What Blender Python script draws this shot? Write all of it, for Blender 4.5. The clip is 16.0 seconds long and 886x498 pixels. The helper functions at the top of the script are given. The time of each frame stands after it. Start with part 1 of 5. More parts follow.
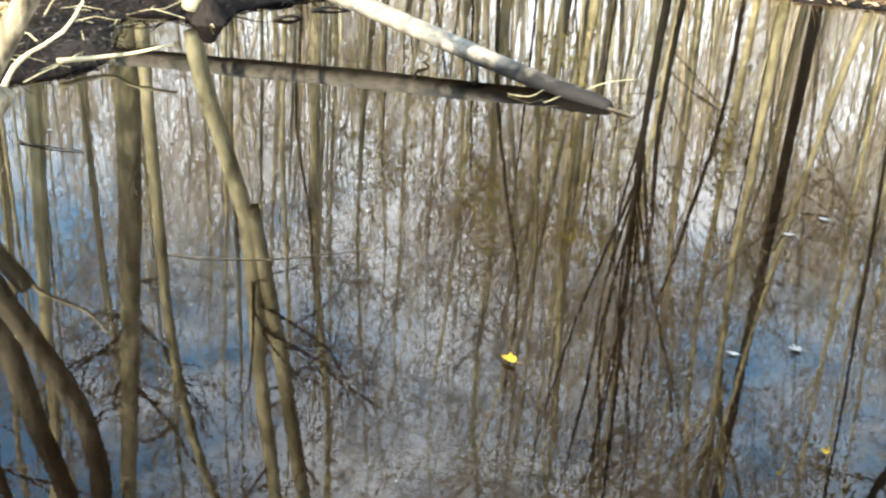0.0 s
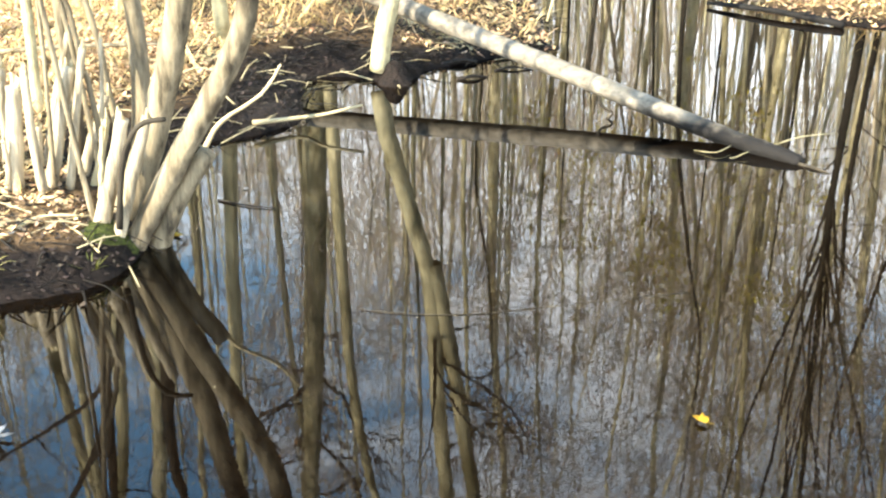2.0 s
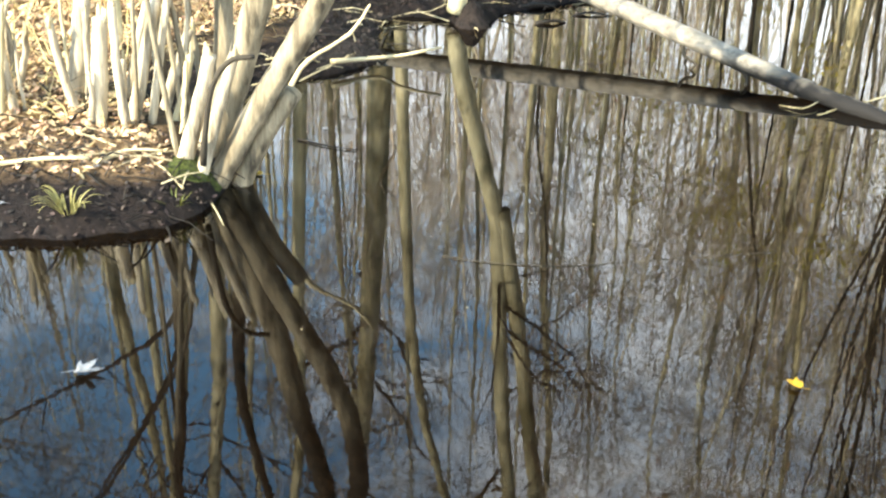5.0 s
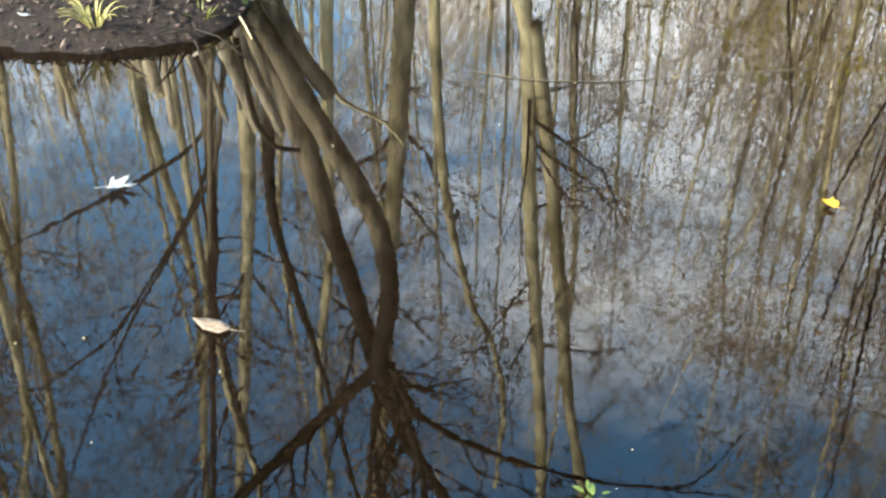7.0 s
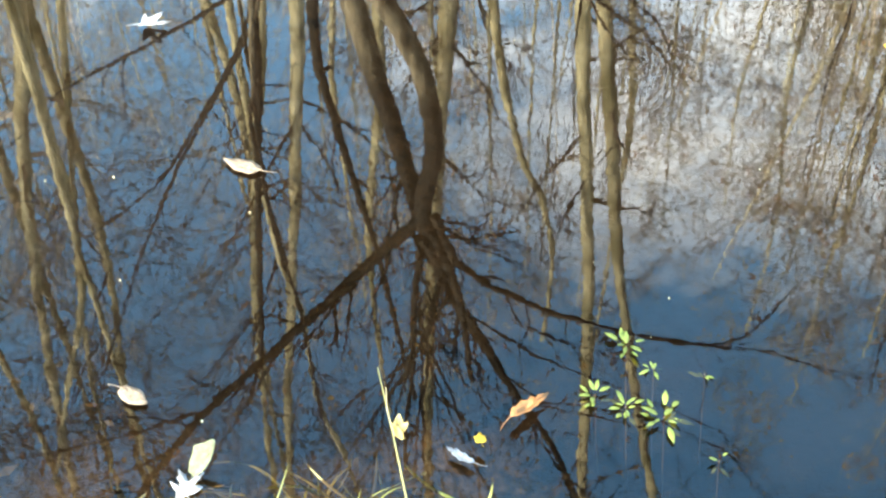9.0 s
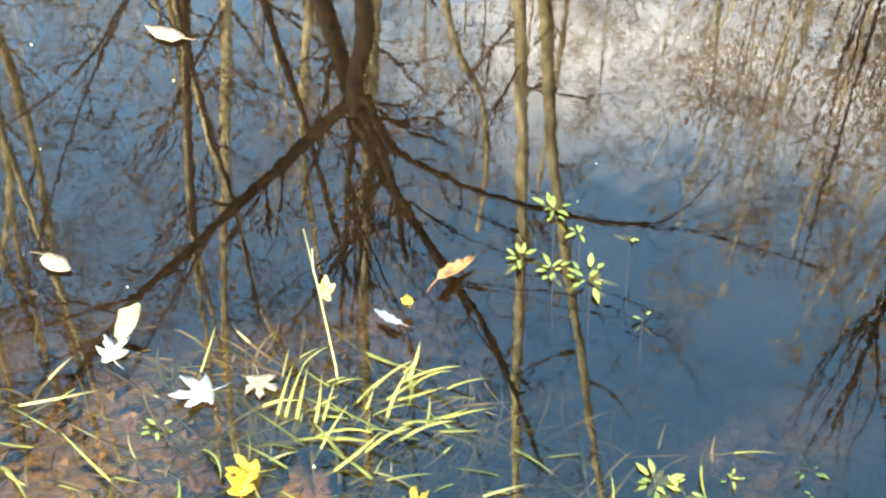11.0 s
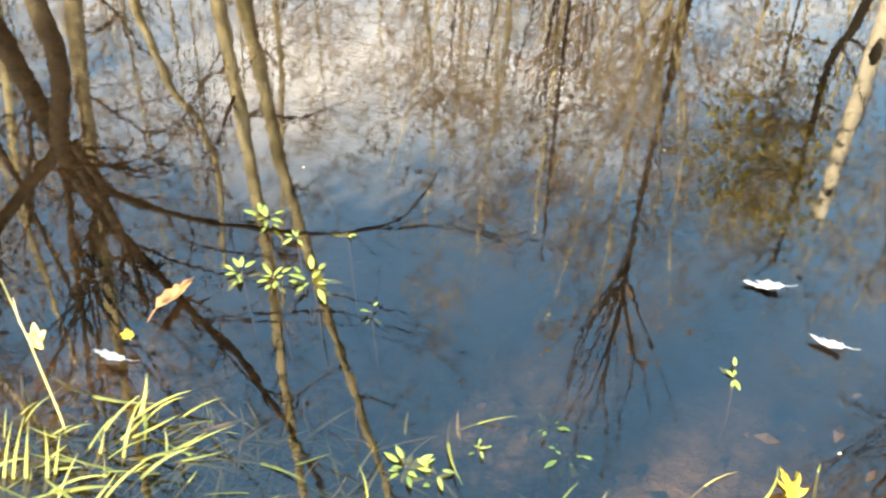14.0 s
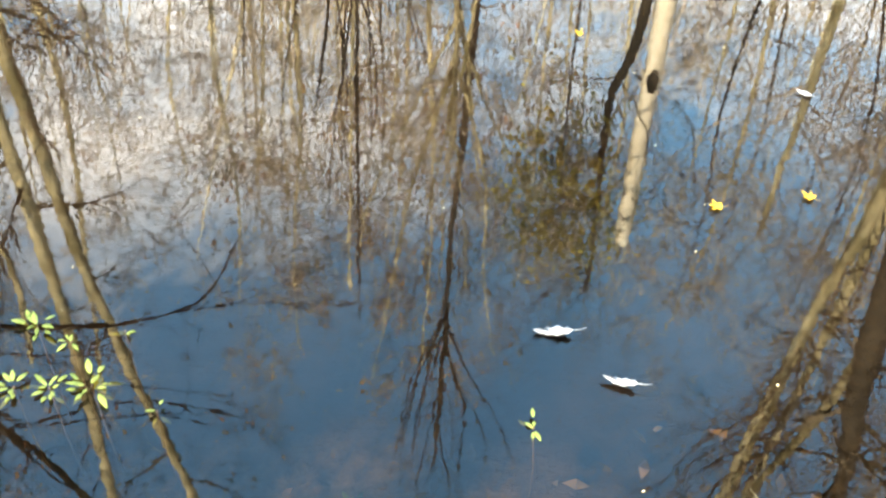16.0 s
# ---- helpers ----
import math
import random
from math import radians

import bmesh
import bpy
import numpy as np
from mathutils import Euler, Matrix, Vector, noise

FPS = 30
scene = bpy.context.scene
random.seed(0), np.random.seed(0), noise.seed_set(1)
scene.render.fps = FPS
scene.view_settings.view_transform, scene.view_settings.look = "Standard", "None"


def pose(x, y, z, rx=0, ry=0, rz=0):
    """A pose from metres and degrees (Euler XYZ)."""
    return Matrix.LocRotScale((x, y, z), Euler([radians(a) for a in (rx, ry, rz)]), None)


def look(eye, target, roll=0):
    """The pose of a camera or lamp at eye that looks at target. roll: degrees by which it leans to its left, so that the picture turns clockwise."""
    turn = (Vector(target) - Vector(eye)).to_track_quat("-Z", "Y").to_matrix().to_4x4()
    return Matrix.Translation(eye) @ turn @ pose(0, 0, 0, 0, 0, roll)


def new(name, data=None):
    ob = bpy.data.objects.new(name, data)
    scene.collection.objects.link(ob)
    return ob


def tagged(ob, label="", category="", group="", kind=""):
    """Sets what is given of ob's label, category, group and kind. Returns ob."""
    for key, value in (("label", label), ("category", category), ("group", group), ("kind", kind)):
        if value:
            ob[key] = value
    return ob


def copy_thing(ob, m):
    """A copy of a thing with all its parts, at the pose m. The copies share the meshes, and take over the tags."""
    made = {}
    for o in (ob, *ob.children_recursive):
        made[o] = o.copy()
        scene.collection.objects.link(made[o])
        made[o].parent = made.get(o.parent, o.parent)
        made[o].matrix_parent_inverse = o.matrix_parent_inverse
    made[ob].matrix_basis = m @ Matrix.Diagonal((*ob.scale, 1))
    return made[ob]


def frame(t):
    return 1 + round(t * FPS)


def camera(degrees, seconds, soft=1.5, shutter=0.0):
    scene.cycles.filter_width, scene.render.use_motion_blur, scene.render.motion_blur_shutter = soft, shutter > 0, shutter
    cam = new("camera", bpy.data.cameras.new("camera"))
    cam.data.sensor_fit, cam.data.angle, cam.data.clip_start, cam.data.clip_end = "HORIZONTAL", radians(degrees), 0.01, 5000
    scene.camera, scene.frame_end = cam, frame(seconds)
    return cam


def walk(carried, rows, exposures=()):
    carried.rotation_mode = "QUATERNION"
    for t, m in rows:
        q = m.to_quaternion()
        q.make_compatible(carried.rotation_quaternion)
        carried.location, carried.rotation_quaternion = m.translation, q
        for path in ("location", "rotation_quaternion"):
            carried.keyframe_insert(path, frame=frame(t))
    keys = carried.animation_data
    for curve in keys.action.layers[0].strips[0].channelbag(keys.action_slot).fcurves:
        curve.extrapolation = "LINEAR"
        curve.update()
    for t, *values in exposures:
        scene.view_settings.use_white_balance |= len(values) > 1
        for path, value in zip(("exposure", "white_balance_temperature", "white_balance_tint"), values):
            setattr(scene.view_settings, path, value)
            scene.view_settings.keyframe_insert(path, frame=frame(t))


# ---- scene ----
cam = camera(40.0, 16.0, 2.2, 0.4)
PATH = [
    (0.0, (0.0007, 0.0008, 1.5000), (0.0006, 2.7051, 0.2011), 3.15),
    (0.5, (-0.0172, 0.0069, 1.4943), (-0.1377, 2.7097, 0.1979), 2.02),
    (1.0, (-0.0253, 0.0096, 1.5004), (-0.2891, 2.7130, 0.2269), 1.01),
    (1.5, (-0.0212, -0.0024, 1.5057), (-0.3884, 2.7123, 0.2828), 0.22),
    (2.0, (-0.0322, -0.0059, 1.4959), (-0.4677, 2.7185, 0.3178), -0.29),
    (2.5, (-0.0581, 0.0025, 1.4982), (-0.5228, 2.7190, 0.3129), 0.01),
    (3.0, (-0.0783, 0.0098, 1.4997), (-0.5952, 2.7168, 0.3145), 0.15),
    (5.5, (-0.1696, 0.0176, 1.5011), (-0.6853, 2.6054, 0.0737), 0.89),
    (6.0, (-0.1759, 0.0247, 1.5027), (-0.6767, 2.5228, -0.0812), 0.59),
    (6.5, (-0.1804, 0.0360, 1.4997), (-0.6818, 2.4815, -0.1640), 0.42),
    (7.0, (-0.1762, 0.0360, 1.4972), (-0.7142, 2.4421, -0.2120), 0.62),
    (7.5, (-0.1615, 0.0378, 1.4953), (-0.7593, 2.3716, -0.2924), 0.04),
    (8.0, (-0.1540, 0.0800, 1.4571), (-0.7728, 2.3423, -0.4135), -0.73),
    (8.5, (-0.1538, 0.0829, 1.4350), (-0.7855, 2.2752, -0.5130), -0.65),
    (9.0, (-0.1465, 0.0799, 1.4331), (-0.7643, 2.2448, -0.5497), -0.57),
    (9.5, (-0.1414, 0.0709, 1.4287), (-0.7272, 2.1910, -0.6115), 0.57),
    (12.0, (-0.0977, 0.0530, 1.3676), (-0.3726, 2.0857, -0.8216), 2.19),
    (12.5, (-0.0816, 0.0585, 1.3615), (-0.2567, 2.1332, -0.7984), 2.45),
    (13.0, (-0.0710, 0.0593, 1.3610), (-0.1311, 2.1707, -0.7694), 2.81),
    (13.5, (-0.0662, 0.0568, 1.3634), (-0.0271, 2.1699, -0.7658), 2.91),
    (14.0, (-0.0624, 0.0507, 1.3580), (0.1008, 2.1845, -0.7444), 3.77),
    (14.5, (-0.0547, 0.0544, 1.3511), (0.2555, 2.1830, -0.7399), 5.01),
    (15.0, (-0.0407, 0.0631, 1.3542), (0.4137, 2.2029, -0.6988), 5.81),
    (15.5, (-0.0202, 0.0726, 1.3482), (0.5235, 2.2149, -0.6804), 5.68),
    (16.0, (0.0012, 0.0872, 1.3540), (0.6055, 2.2609, -0.6234), 4.64),
]
walk(cam, [(t, look(eye, target, roll)) for t, eye, target, roll in PATH], [(0.0, 2.65, 6850, 7.5), (3.2, 2.3, 6900, 9), (5.5, 2.5, 6700, 6), (6.5, 2.85, 6750, 7), (9.0, 3.7, 7200, 5), (12.0, 4.12, 8400, 10), (14.5, 4.1, 8600, 11), (16.0, 3.97, 8100, 9.5)])

# ---- light ----
SUN_FROM = Vector((-0.56, -0.66, 0.58)).normalized()
world = bpy.data.worlds.new("sky")
scene.world = world
world.use_nodes = True
wn, wl = world.node_tree.nodes, world.node_tree.links
wn.clear()
sky = wn.new("ShaderNodeTexSky")
sky.sky_type, sky.sun_disc = "NISHITA", False
sky.sun_elevation = math.asin(SUN_FROM.z)
sky.sun_rotation = math.atan2(SUN_FROM.x, SUN_FROM.y)
sky.air_density, sky.dust_density, sky.ozone_density = 1.0, 0.3, 1.2
wtc = wn.new("ShaderNodeTexCoord")
wmap = wn.new("ShaderNodeMapping")
wmap.inputs["Scale"].default_value = (1.0, 1.0, 1.8)
wnoise = wn.new("ShaderNodeTexNoise")
wnoise.inputs["Scale"].default_value, wnoise.inputs["Detail"].default_value = 5.5, 8.0
wramp = wn.new("ShaderNodeValToRGB")
wnoise.inputs["Roughness"].default_value, wnoise.inputs["Distortion"].default_value = 0.68, 0.6
wramp.color_ramp.elements[0].position, wramp.color_ramp.elements[1].position = 0.47, 0.78
wmix = wn.new("ShaderNodeMixRGB")
wmix.inputs["Color2"].default_value = (7.2, 7.6, 8.2, 1)
wbg, wout = wn.new("ShaderNodeBackground"), wn.new("ShaderNodeOutputWorld")
wbg.inputs["Strength"].default_value = 0.15
wl.new(wtc.outputs["Generated"], wmap.inputs["Vector"])
wl.new(wmap.outputs["Vector"], wnoise.inputs["Vector"])
wsep, wband, wadd = wn.new("ShaderNodeSeparateXYZ"), wn.new("ShaderNodeMapRange"), wn.new("ShaderNodeMath")
wband.inputs["From Min"].default_value, wband.inputs["From Max"].default_value = 0.36, 0.65
wband.inputs["To Min"].default_value, wband.inputs["To Max"].default_value = 0.31, -0.24
wadd.operation = "ADD"
wl.new(wtc.outputs["Generated"], wsep.inputs["Vector"])
wl.new(wsep.outputs["Z"], wband.inputs["Value"])
wl.new(wnoise.outputs["Fac"], wadd.inputs[0])
wl.new(wband.outputs["Result"], wadd.inputs[1])
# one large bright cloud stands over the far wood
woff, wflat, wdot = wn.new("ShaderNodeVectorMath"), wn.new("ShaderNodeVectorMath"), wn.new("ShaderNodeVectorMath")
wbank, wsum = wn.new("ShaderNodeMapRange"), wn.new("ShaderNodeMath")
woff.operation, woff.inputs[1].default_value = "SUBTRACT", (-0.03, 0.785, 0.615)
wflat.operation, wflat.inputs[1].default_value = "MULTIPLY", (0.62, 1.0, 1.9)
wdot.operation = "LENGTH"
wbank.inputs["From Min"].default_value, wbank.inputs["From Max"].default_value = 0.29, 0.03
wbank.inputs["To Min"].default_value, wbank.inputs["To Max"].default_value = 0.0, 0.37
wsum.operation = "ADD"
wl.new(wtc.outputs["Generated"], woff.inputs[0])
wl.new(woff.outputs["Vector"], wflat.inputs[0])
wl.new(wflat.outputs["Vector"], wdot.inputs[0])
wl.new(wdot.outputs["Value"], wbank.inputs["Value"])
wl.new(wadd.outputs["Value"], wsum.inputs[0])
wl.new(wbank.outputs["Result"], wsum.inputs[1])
# clearer blue towards the west
wclear, wtot = wn.new("ShaderNodeMapRange"), wn.new("ShaderNodeMath")
wclear.inputs["From Min"].default_value, wclear.inputs["From Max"].default_value = -0.36, -0.10
wclear.inputs["To Min"].default_value, wclear.inputs["To Max"].default_value = -0.14, 0.0
wtot.operation = "ADD"
wl.new(wsep.outputs["X"], wclear.inputs["Value"])
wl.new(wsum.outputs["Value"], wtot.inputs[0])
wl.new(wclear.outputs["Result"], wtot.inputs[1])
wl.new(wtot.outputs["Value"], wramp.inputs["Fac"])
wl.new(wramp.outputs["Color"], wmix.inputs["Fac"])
wsat = wn.new("ShaderNodeHueSaturation")
wsat.inputs["Hue"].default_value, wsat.inputs["Saturation"].default_value, wsat.inputs["Value"].default_value = 0.487, 1.2, 1.45
wl.new(sky.outputs["Color"], wsat.inputs["Color"])
wl.new(wsat.outputs["Color"], wmix.inputs["Color1"])
wl.new(wmix.outputs["Color"], wbg.inputs["Color"])
wl.new(wbg.outputs["Background"], wout.inputs["Surface"])
sun = new("sun", bpy.data.lights.new("sun", "SUN"))
sun.data.energy, sun.data.angle, sun.data.color = 4.2, radians(0.55), (1.0, 0.93, 0.78)
sun.matrix_world = look(SUN_FROM * 40, (0, 0, 0))


# ---- materials ----
def material(name, dark, light, scale=8.0, rough=0.8, bump=0.3, dist=0.01, stretch=(1, 1, 1), vary=0.25, island=0.0,
             spots=None, spot_scale=3.0, spot_level=0.6, spec=0.3, translucent=0.0):
    """Two-tone noise surface with fine relief, larger stains and a shade of its own for every object or island."""
    m = bpy.data.materials.new(name)
    m.use_nodes = True
    n, l = m.node_tree.nodes, m.node_tree.links
    b = n["Principled BSDF"]
    tc, mp = n.new("ShaderNodeTexCoord"), n.new("ShaderNodeMapping")
    mp.inputs["Scale"].default_value = stretch
    l.new(tc.outputs["Object"], mp.inputs["Vector"])
    a = n.new("ShaderNodeTexNoise")
    a.inputs["Scale"].default_value, a.inputs["Detail"].default_value, a.inputs["Roughness"].default_value = scale, 6, 0.65
    l.new(mp.outputs["Vector"], a.inputs["Vector"])
    ramp = n.new("ShaderNodeValToRGB")
    e = ramp.color_ramp.elements
    e[0].position, e[0].color, e[1].position, e[1].color = 0.32, (*dark, 1), 0.68, (*light, 1)
    l.new(a.outputs["Fac"], ramp.inputs["Fac"])
    col = ramp.outputs["Color"]
    if spots:
        s = n.new("ShaderNodeTexNoise")
        s.inputs["Scale"].default_value, s.inputs["Detail"].default_value = spot_scale, 4
        l.new(mp.outputs["Vector"], s.inputs["Vector"])
        r2 = n.new("ShaderNodeValToRGB")
        r2.color_ramp.elements[0].position, r2.color_ramp.elements[1].position = spot_level - 0.04, spot_level + 0.05
        l.new(s.outputs["Fac"], r2.inputs["Fac"])
        mx = n.new("ShaderNodeMixRGB")
        mx.inputs["Color2"].default_value = (*spots, 1)
        l.new(r2.outputs["Color"], mx.inputs["Fac"])
        l.new(col, mx.inputs["Color1"])
        col = mx.outputs["Color"]
    hsv = n.new("ShaderNodeHueSaturation")
    if island:
        src = n.new("ShaderNodeNewGeometry").outputs["Random Per Island"]
    else:
        src = n.new("ShaderNodeObjectInfo").outputs["Random"]
    mr = n.new("ShaderNodeMapRange")
    mr.inputs["To Min"].default_value, mr.inputs["To Max"].default_value = 1 - (island or vary), 1 + (island or vary)
    l.new(src, mr.inputs["Value"])
    l.new(mr.outputs["Result"], hsv.inputs["Value"])
    if island:
        mh = n.new("ShaderNodeMapRange")
        mh.inputs["To Min"].default_value, mh.inputs["To Max"].default_value = 0.475, 0.525
        fl = n.new("ShaderNodeMath")
        fl.operation = "FRACT"
        ml = n.new("ShaderNodeMath")
        ml.operation = "MULTIPLY"
        ml.inputs[1].default_value = 7.31
        l.new(src, ml.inputs[0])
        l.new(ml.outputs[0], fl.inputs[0])
        l.new(fl.outputs[0], mh.inputs["Value"])
        l.new(mh.outputs["Result"], hsv.inputs["Hue"])
    l.new(col, hsv.inputs["Color"])
    l.new(hsv.outputs["Color"], b.inputs["Base Color"])
    bp = n.new("ShaderNodeBump")
    bp.inputs["Strength"].default_value, bp.inputs["Distance"].default_value = bump, dist
    l.new(a.outputs["Fac"], bp.inputs["Height"])
    l.new(bp.outputs["Normal"], b.inputs["Normal"])
    b.inputs["Roughness"].default_value, b.inputs["Specular IOR Level"].default_value = rough, spec
    if translucent:
        t, mix = n.new("ShaderNodeBsdfTranslucent"), n.new("ShaderNodeMixShader")
        l.new(hsv.outputs["Color"], t.inputs["Color"])
        mix.inputs["Fac"].default_value = translucent
        l.new(b.outputs["BSDF"], mix.inputs[1])
        l.new(t.outputs["BSDF"], mix.inputs[2])
        l.new(mix.outputs["Shader"], n["Material Output"].inputs["Surface"])
    return m


BARK = material("bark", (0.10, 0.082, 0.034), (0.62, 0.54, 0.325), 9, 0.85, 0.8, 0.012, (1, 1, 0.5), 0.3, spots=(0.15, 0.13, 0.06), spot_scale=4.5, spot_level=0.6)
BARK_PALE = material("pale_bark", (0.16, 0.135, 0.065), (0.66, 0.58, 0.36), 8, 0.8, 0.6, 0.008, (1, 1, 0.5), 0.15, spots=(0.09, 0.075, 0.05), spot_scale=7, spot_level=0.66)
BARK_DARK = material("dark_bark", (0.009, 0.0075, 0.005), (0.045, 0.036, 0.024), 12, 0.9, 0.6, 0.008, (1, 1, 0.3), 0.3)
TWIG = material("twig_bark", (0.06, 0.047, 0.03), (0.20, 0.155, 0.10), 5, 0.85, 0.2, 0.003, (1, 1, 1), 0.3)
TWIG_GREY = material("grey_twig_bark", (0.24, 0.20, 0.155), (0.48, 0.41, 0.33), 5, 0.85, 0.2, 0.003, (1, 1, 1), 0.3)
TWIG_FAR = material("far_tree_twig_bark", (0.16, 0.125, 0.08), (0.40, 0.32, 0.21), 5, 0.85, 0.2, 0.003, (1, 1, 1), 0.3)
CLUMP = material("weathered_stem", (0.04, 0.032, 0.02), (0.36, 0.295, 0.19), 26, 0.85, 1.0, 0.010, (1, 1, 0.16), 0.12, spots=(0.07, 0.052, 0.03), spot_scale=9, spot_level=0.60)
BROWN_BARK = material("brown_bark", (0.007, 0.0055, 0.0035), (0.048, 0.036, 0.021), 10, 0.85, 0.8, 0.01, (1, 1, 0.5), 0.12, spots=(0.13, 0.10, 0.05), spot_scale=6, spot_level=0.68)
LOG = material("log_bark", (0.075, 0.065, 0.05), (0.25, 0.22, 0.172), 24, 0.85, 0.9, 0.008, (0.6, 1, 1), 0.05, spots=(0.19, 0.165, 0.125), spot_scale=11, spot_level=0.57)


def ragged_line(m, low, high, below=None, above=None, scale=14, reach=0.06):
    """A soaked stain or painted shade that starts at a ragged line at some height over the pond."""
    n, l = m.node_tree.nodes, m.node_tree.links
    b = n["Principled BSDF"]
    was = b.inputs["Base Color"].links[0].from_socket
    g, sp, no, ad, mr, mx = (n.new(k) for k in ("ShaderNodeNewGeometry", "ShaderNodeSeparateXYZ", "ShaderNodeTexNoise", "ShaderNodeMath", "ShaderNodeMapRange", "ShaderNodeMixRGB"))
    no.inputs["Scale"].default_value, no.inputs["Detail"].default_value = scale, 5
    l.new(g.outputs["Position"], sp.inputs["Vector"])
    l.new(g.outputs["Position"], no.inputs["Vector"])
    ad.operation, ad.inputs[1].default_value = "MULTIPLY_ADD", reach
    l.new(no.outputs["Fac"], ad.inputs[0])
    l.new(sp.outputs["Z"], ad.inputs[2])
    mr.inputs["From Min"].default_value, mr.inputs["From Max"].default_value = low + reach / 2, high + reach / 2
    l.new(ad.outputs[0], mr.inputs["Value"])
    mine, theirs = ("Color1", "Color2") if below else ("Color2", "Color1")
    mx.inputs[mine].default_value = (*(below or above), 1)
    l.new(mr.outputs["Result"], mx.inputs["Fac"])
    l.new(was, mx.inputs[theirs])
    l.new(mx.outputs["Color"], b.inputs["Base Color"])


# the fallen trunk is soaked near the water; dead stems have underside shade painted in higher up
ragged_line(LOG, 0.055, 0.105, below=(0.006, 0.005, 0.004))
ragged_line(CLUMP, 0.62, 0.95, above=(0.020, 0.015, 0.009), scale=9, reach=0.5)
WET_WOOD = material("wet_wood", (0.005, 0.004, 0.003), (0.022, 0.017, 0.012), 14, 0.6, 0.5, 0.006, (0.5, 1, 1), 0.1, spec=0.2)
STRAW = material("dry_stem", (0.30, 0.24, 0.13), (0.50, 0.42, 0.25), 9, 0.7, 0.3, 0.003, (1, 1, 0.2), 0.2)
MUD = material("wet_mud", (0.004, 0.003, 0.0025), (0.024, 0.016, 0.012), 38, 0.75, 1.0, 0.03, (1, 1, 1), 0.1, spec=0.2)
LITTER = material("leaf_litter", (0.26, 0.15, 0.07), (0.70, 0.50, 0.29), 30, 0.9, 0.2, 0.003, (1, 1, 1), 0, 0.65, translucent=0.15)
SUNK = material("sunken_litter", (0.018, 0.013, 0.008), (0.06, 0.042, 0.024), 30, 0.9, 0.2, 0.003, (1, 1, 1), 0, 0.5)
SCRAP = material("leaf_scraps", (0.008, 0.006, 0.0045), (0.055, 0.038, 0.029), 30, 0.8, 0.2, 0.003, (1, 1, 1), 0, 0.8)
SUNK_PALE = material("shallow_litter", (0.045, 0.03, 0.018), (0.12, 0.08, 0.048), 30, 0.9, 0.2, 0.003, (1, 1, 1), 0, 0.6)
SUNK_RED = material("sunken_red_leaf", (0.07, 0.042, 0.026), (0.19, 0.115, 0.07), 5, 0.8, 0.4, 0.02, (1, 1, 1), 0.2)
MOSS = material("moss", (0.012, 0.018, 0.004), (0.075, 0.085, 0.012), 70, 0.95, 1.0, 0.01, (1, 1, 1), 0.1)
GRASS = material("grass_blade", (0.032, 0.044, 0.008), (0.12, 0.124, 0.022), 14, 0.6, 0.2, 0.002, (1, 1, 1), 0, 0.35, translucent=0.3)
GRASS_OLD = material("faded_grass", (0.04, 0.034, 0.012), (0.15, 0.125, 0.05), 6, 0.6, 0.2, 0.002, (1, 1, 1), 0, 0.4, translucent=0.2)
GRASS_TUFT = material("yellowed_grass", (0.11, 0.11, 0.03), (0.32, 0.29, 0.10), 6, 0.5, 0.2, 0.002, (1, 1, 1), 0, 0.4, translucent=0.3)
GREEN_LEAF = material("green_leaf", (0.035, 0.062, 0.011), (0.12, 0.155, 0.032), 20, 0.7, 0.2, 0.002, (1, 1, 1), 0, 0.3, translucent=0.25)
YELLOW_LEAF = material("yellow_leaf", (0.26, 0.11, 0.006), (0.52, 0.36, 0.025), 5, 0.5, 0.5, 0.02, (1, 1, 1), 0.12, translucent=0.2)
WHITE_LEAF = material("bleached_leaf", (0.085, 0.09, 0.092), (0.25, 0.255, 0.26), 5, 0.5, 0.5, 0.02, (1, 1, 1), 0.06, translucent=0.1)
PALE_LEAF = material("pale_green_leaf", (0.055, 0.066, 0.034), (0.125, 0.14, 0.08), 5, 0.5, 0.5, 0.02, (1, 1, 1), 0.06, translucent=0.2)
TAN_LEAF = material("tan_leaf", (0.085, 0.06, 0.04), (0.19, 0.145, 0.105), 5, 0.55, 0.5, 0.02, (1, 1, 1), 0.1, translucent=0.15)
BROWN_LEAF = material("brown_leaf", (0.13, 0.052, 0.015), (0.34, 0.17, 0.07), 25, 0.55, 0.25, 0.002, (1, 1, 1), 0.15, translucent=0.2)
RUST_LEAVES = material("rust_leaves", (0.30, 0.15, 0.06), (0.58, 0.34, 0.15), 12, 0.7, 0.1, 0.002, (1, 1, 1), 0, 0.4, translucent=0.3)
OLIVE_LEAVES = material("olive_leaves", (0.28, 0.24, 0.04), (0.58, 0.47, 0.09), 12, 0.6, 0.1, 0.002, (1, 1, 1), 0, 0.35, translucent=0.35)

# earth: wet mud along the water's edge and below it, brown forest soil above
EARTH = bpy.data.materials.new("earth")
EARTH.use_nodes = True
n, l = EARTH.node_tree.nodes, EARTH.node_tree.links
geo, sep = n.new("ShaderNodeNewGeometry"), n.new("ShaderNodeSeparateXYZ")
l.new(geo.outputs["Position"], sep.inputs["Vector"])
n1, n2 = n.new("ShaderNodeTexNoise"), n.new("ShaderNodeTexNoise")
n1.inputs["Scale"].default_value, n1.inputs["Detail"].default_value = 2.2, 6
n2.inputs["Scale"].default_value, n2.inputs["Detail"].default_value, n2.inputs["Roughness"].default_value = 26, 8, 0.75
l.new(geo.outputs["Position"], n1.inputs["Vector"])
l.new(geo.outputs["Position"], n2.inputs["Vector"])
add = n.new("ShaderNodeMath")
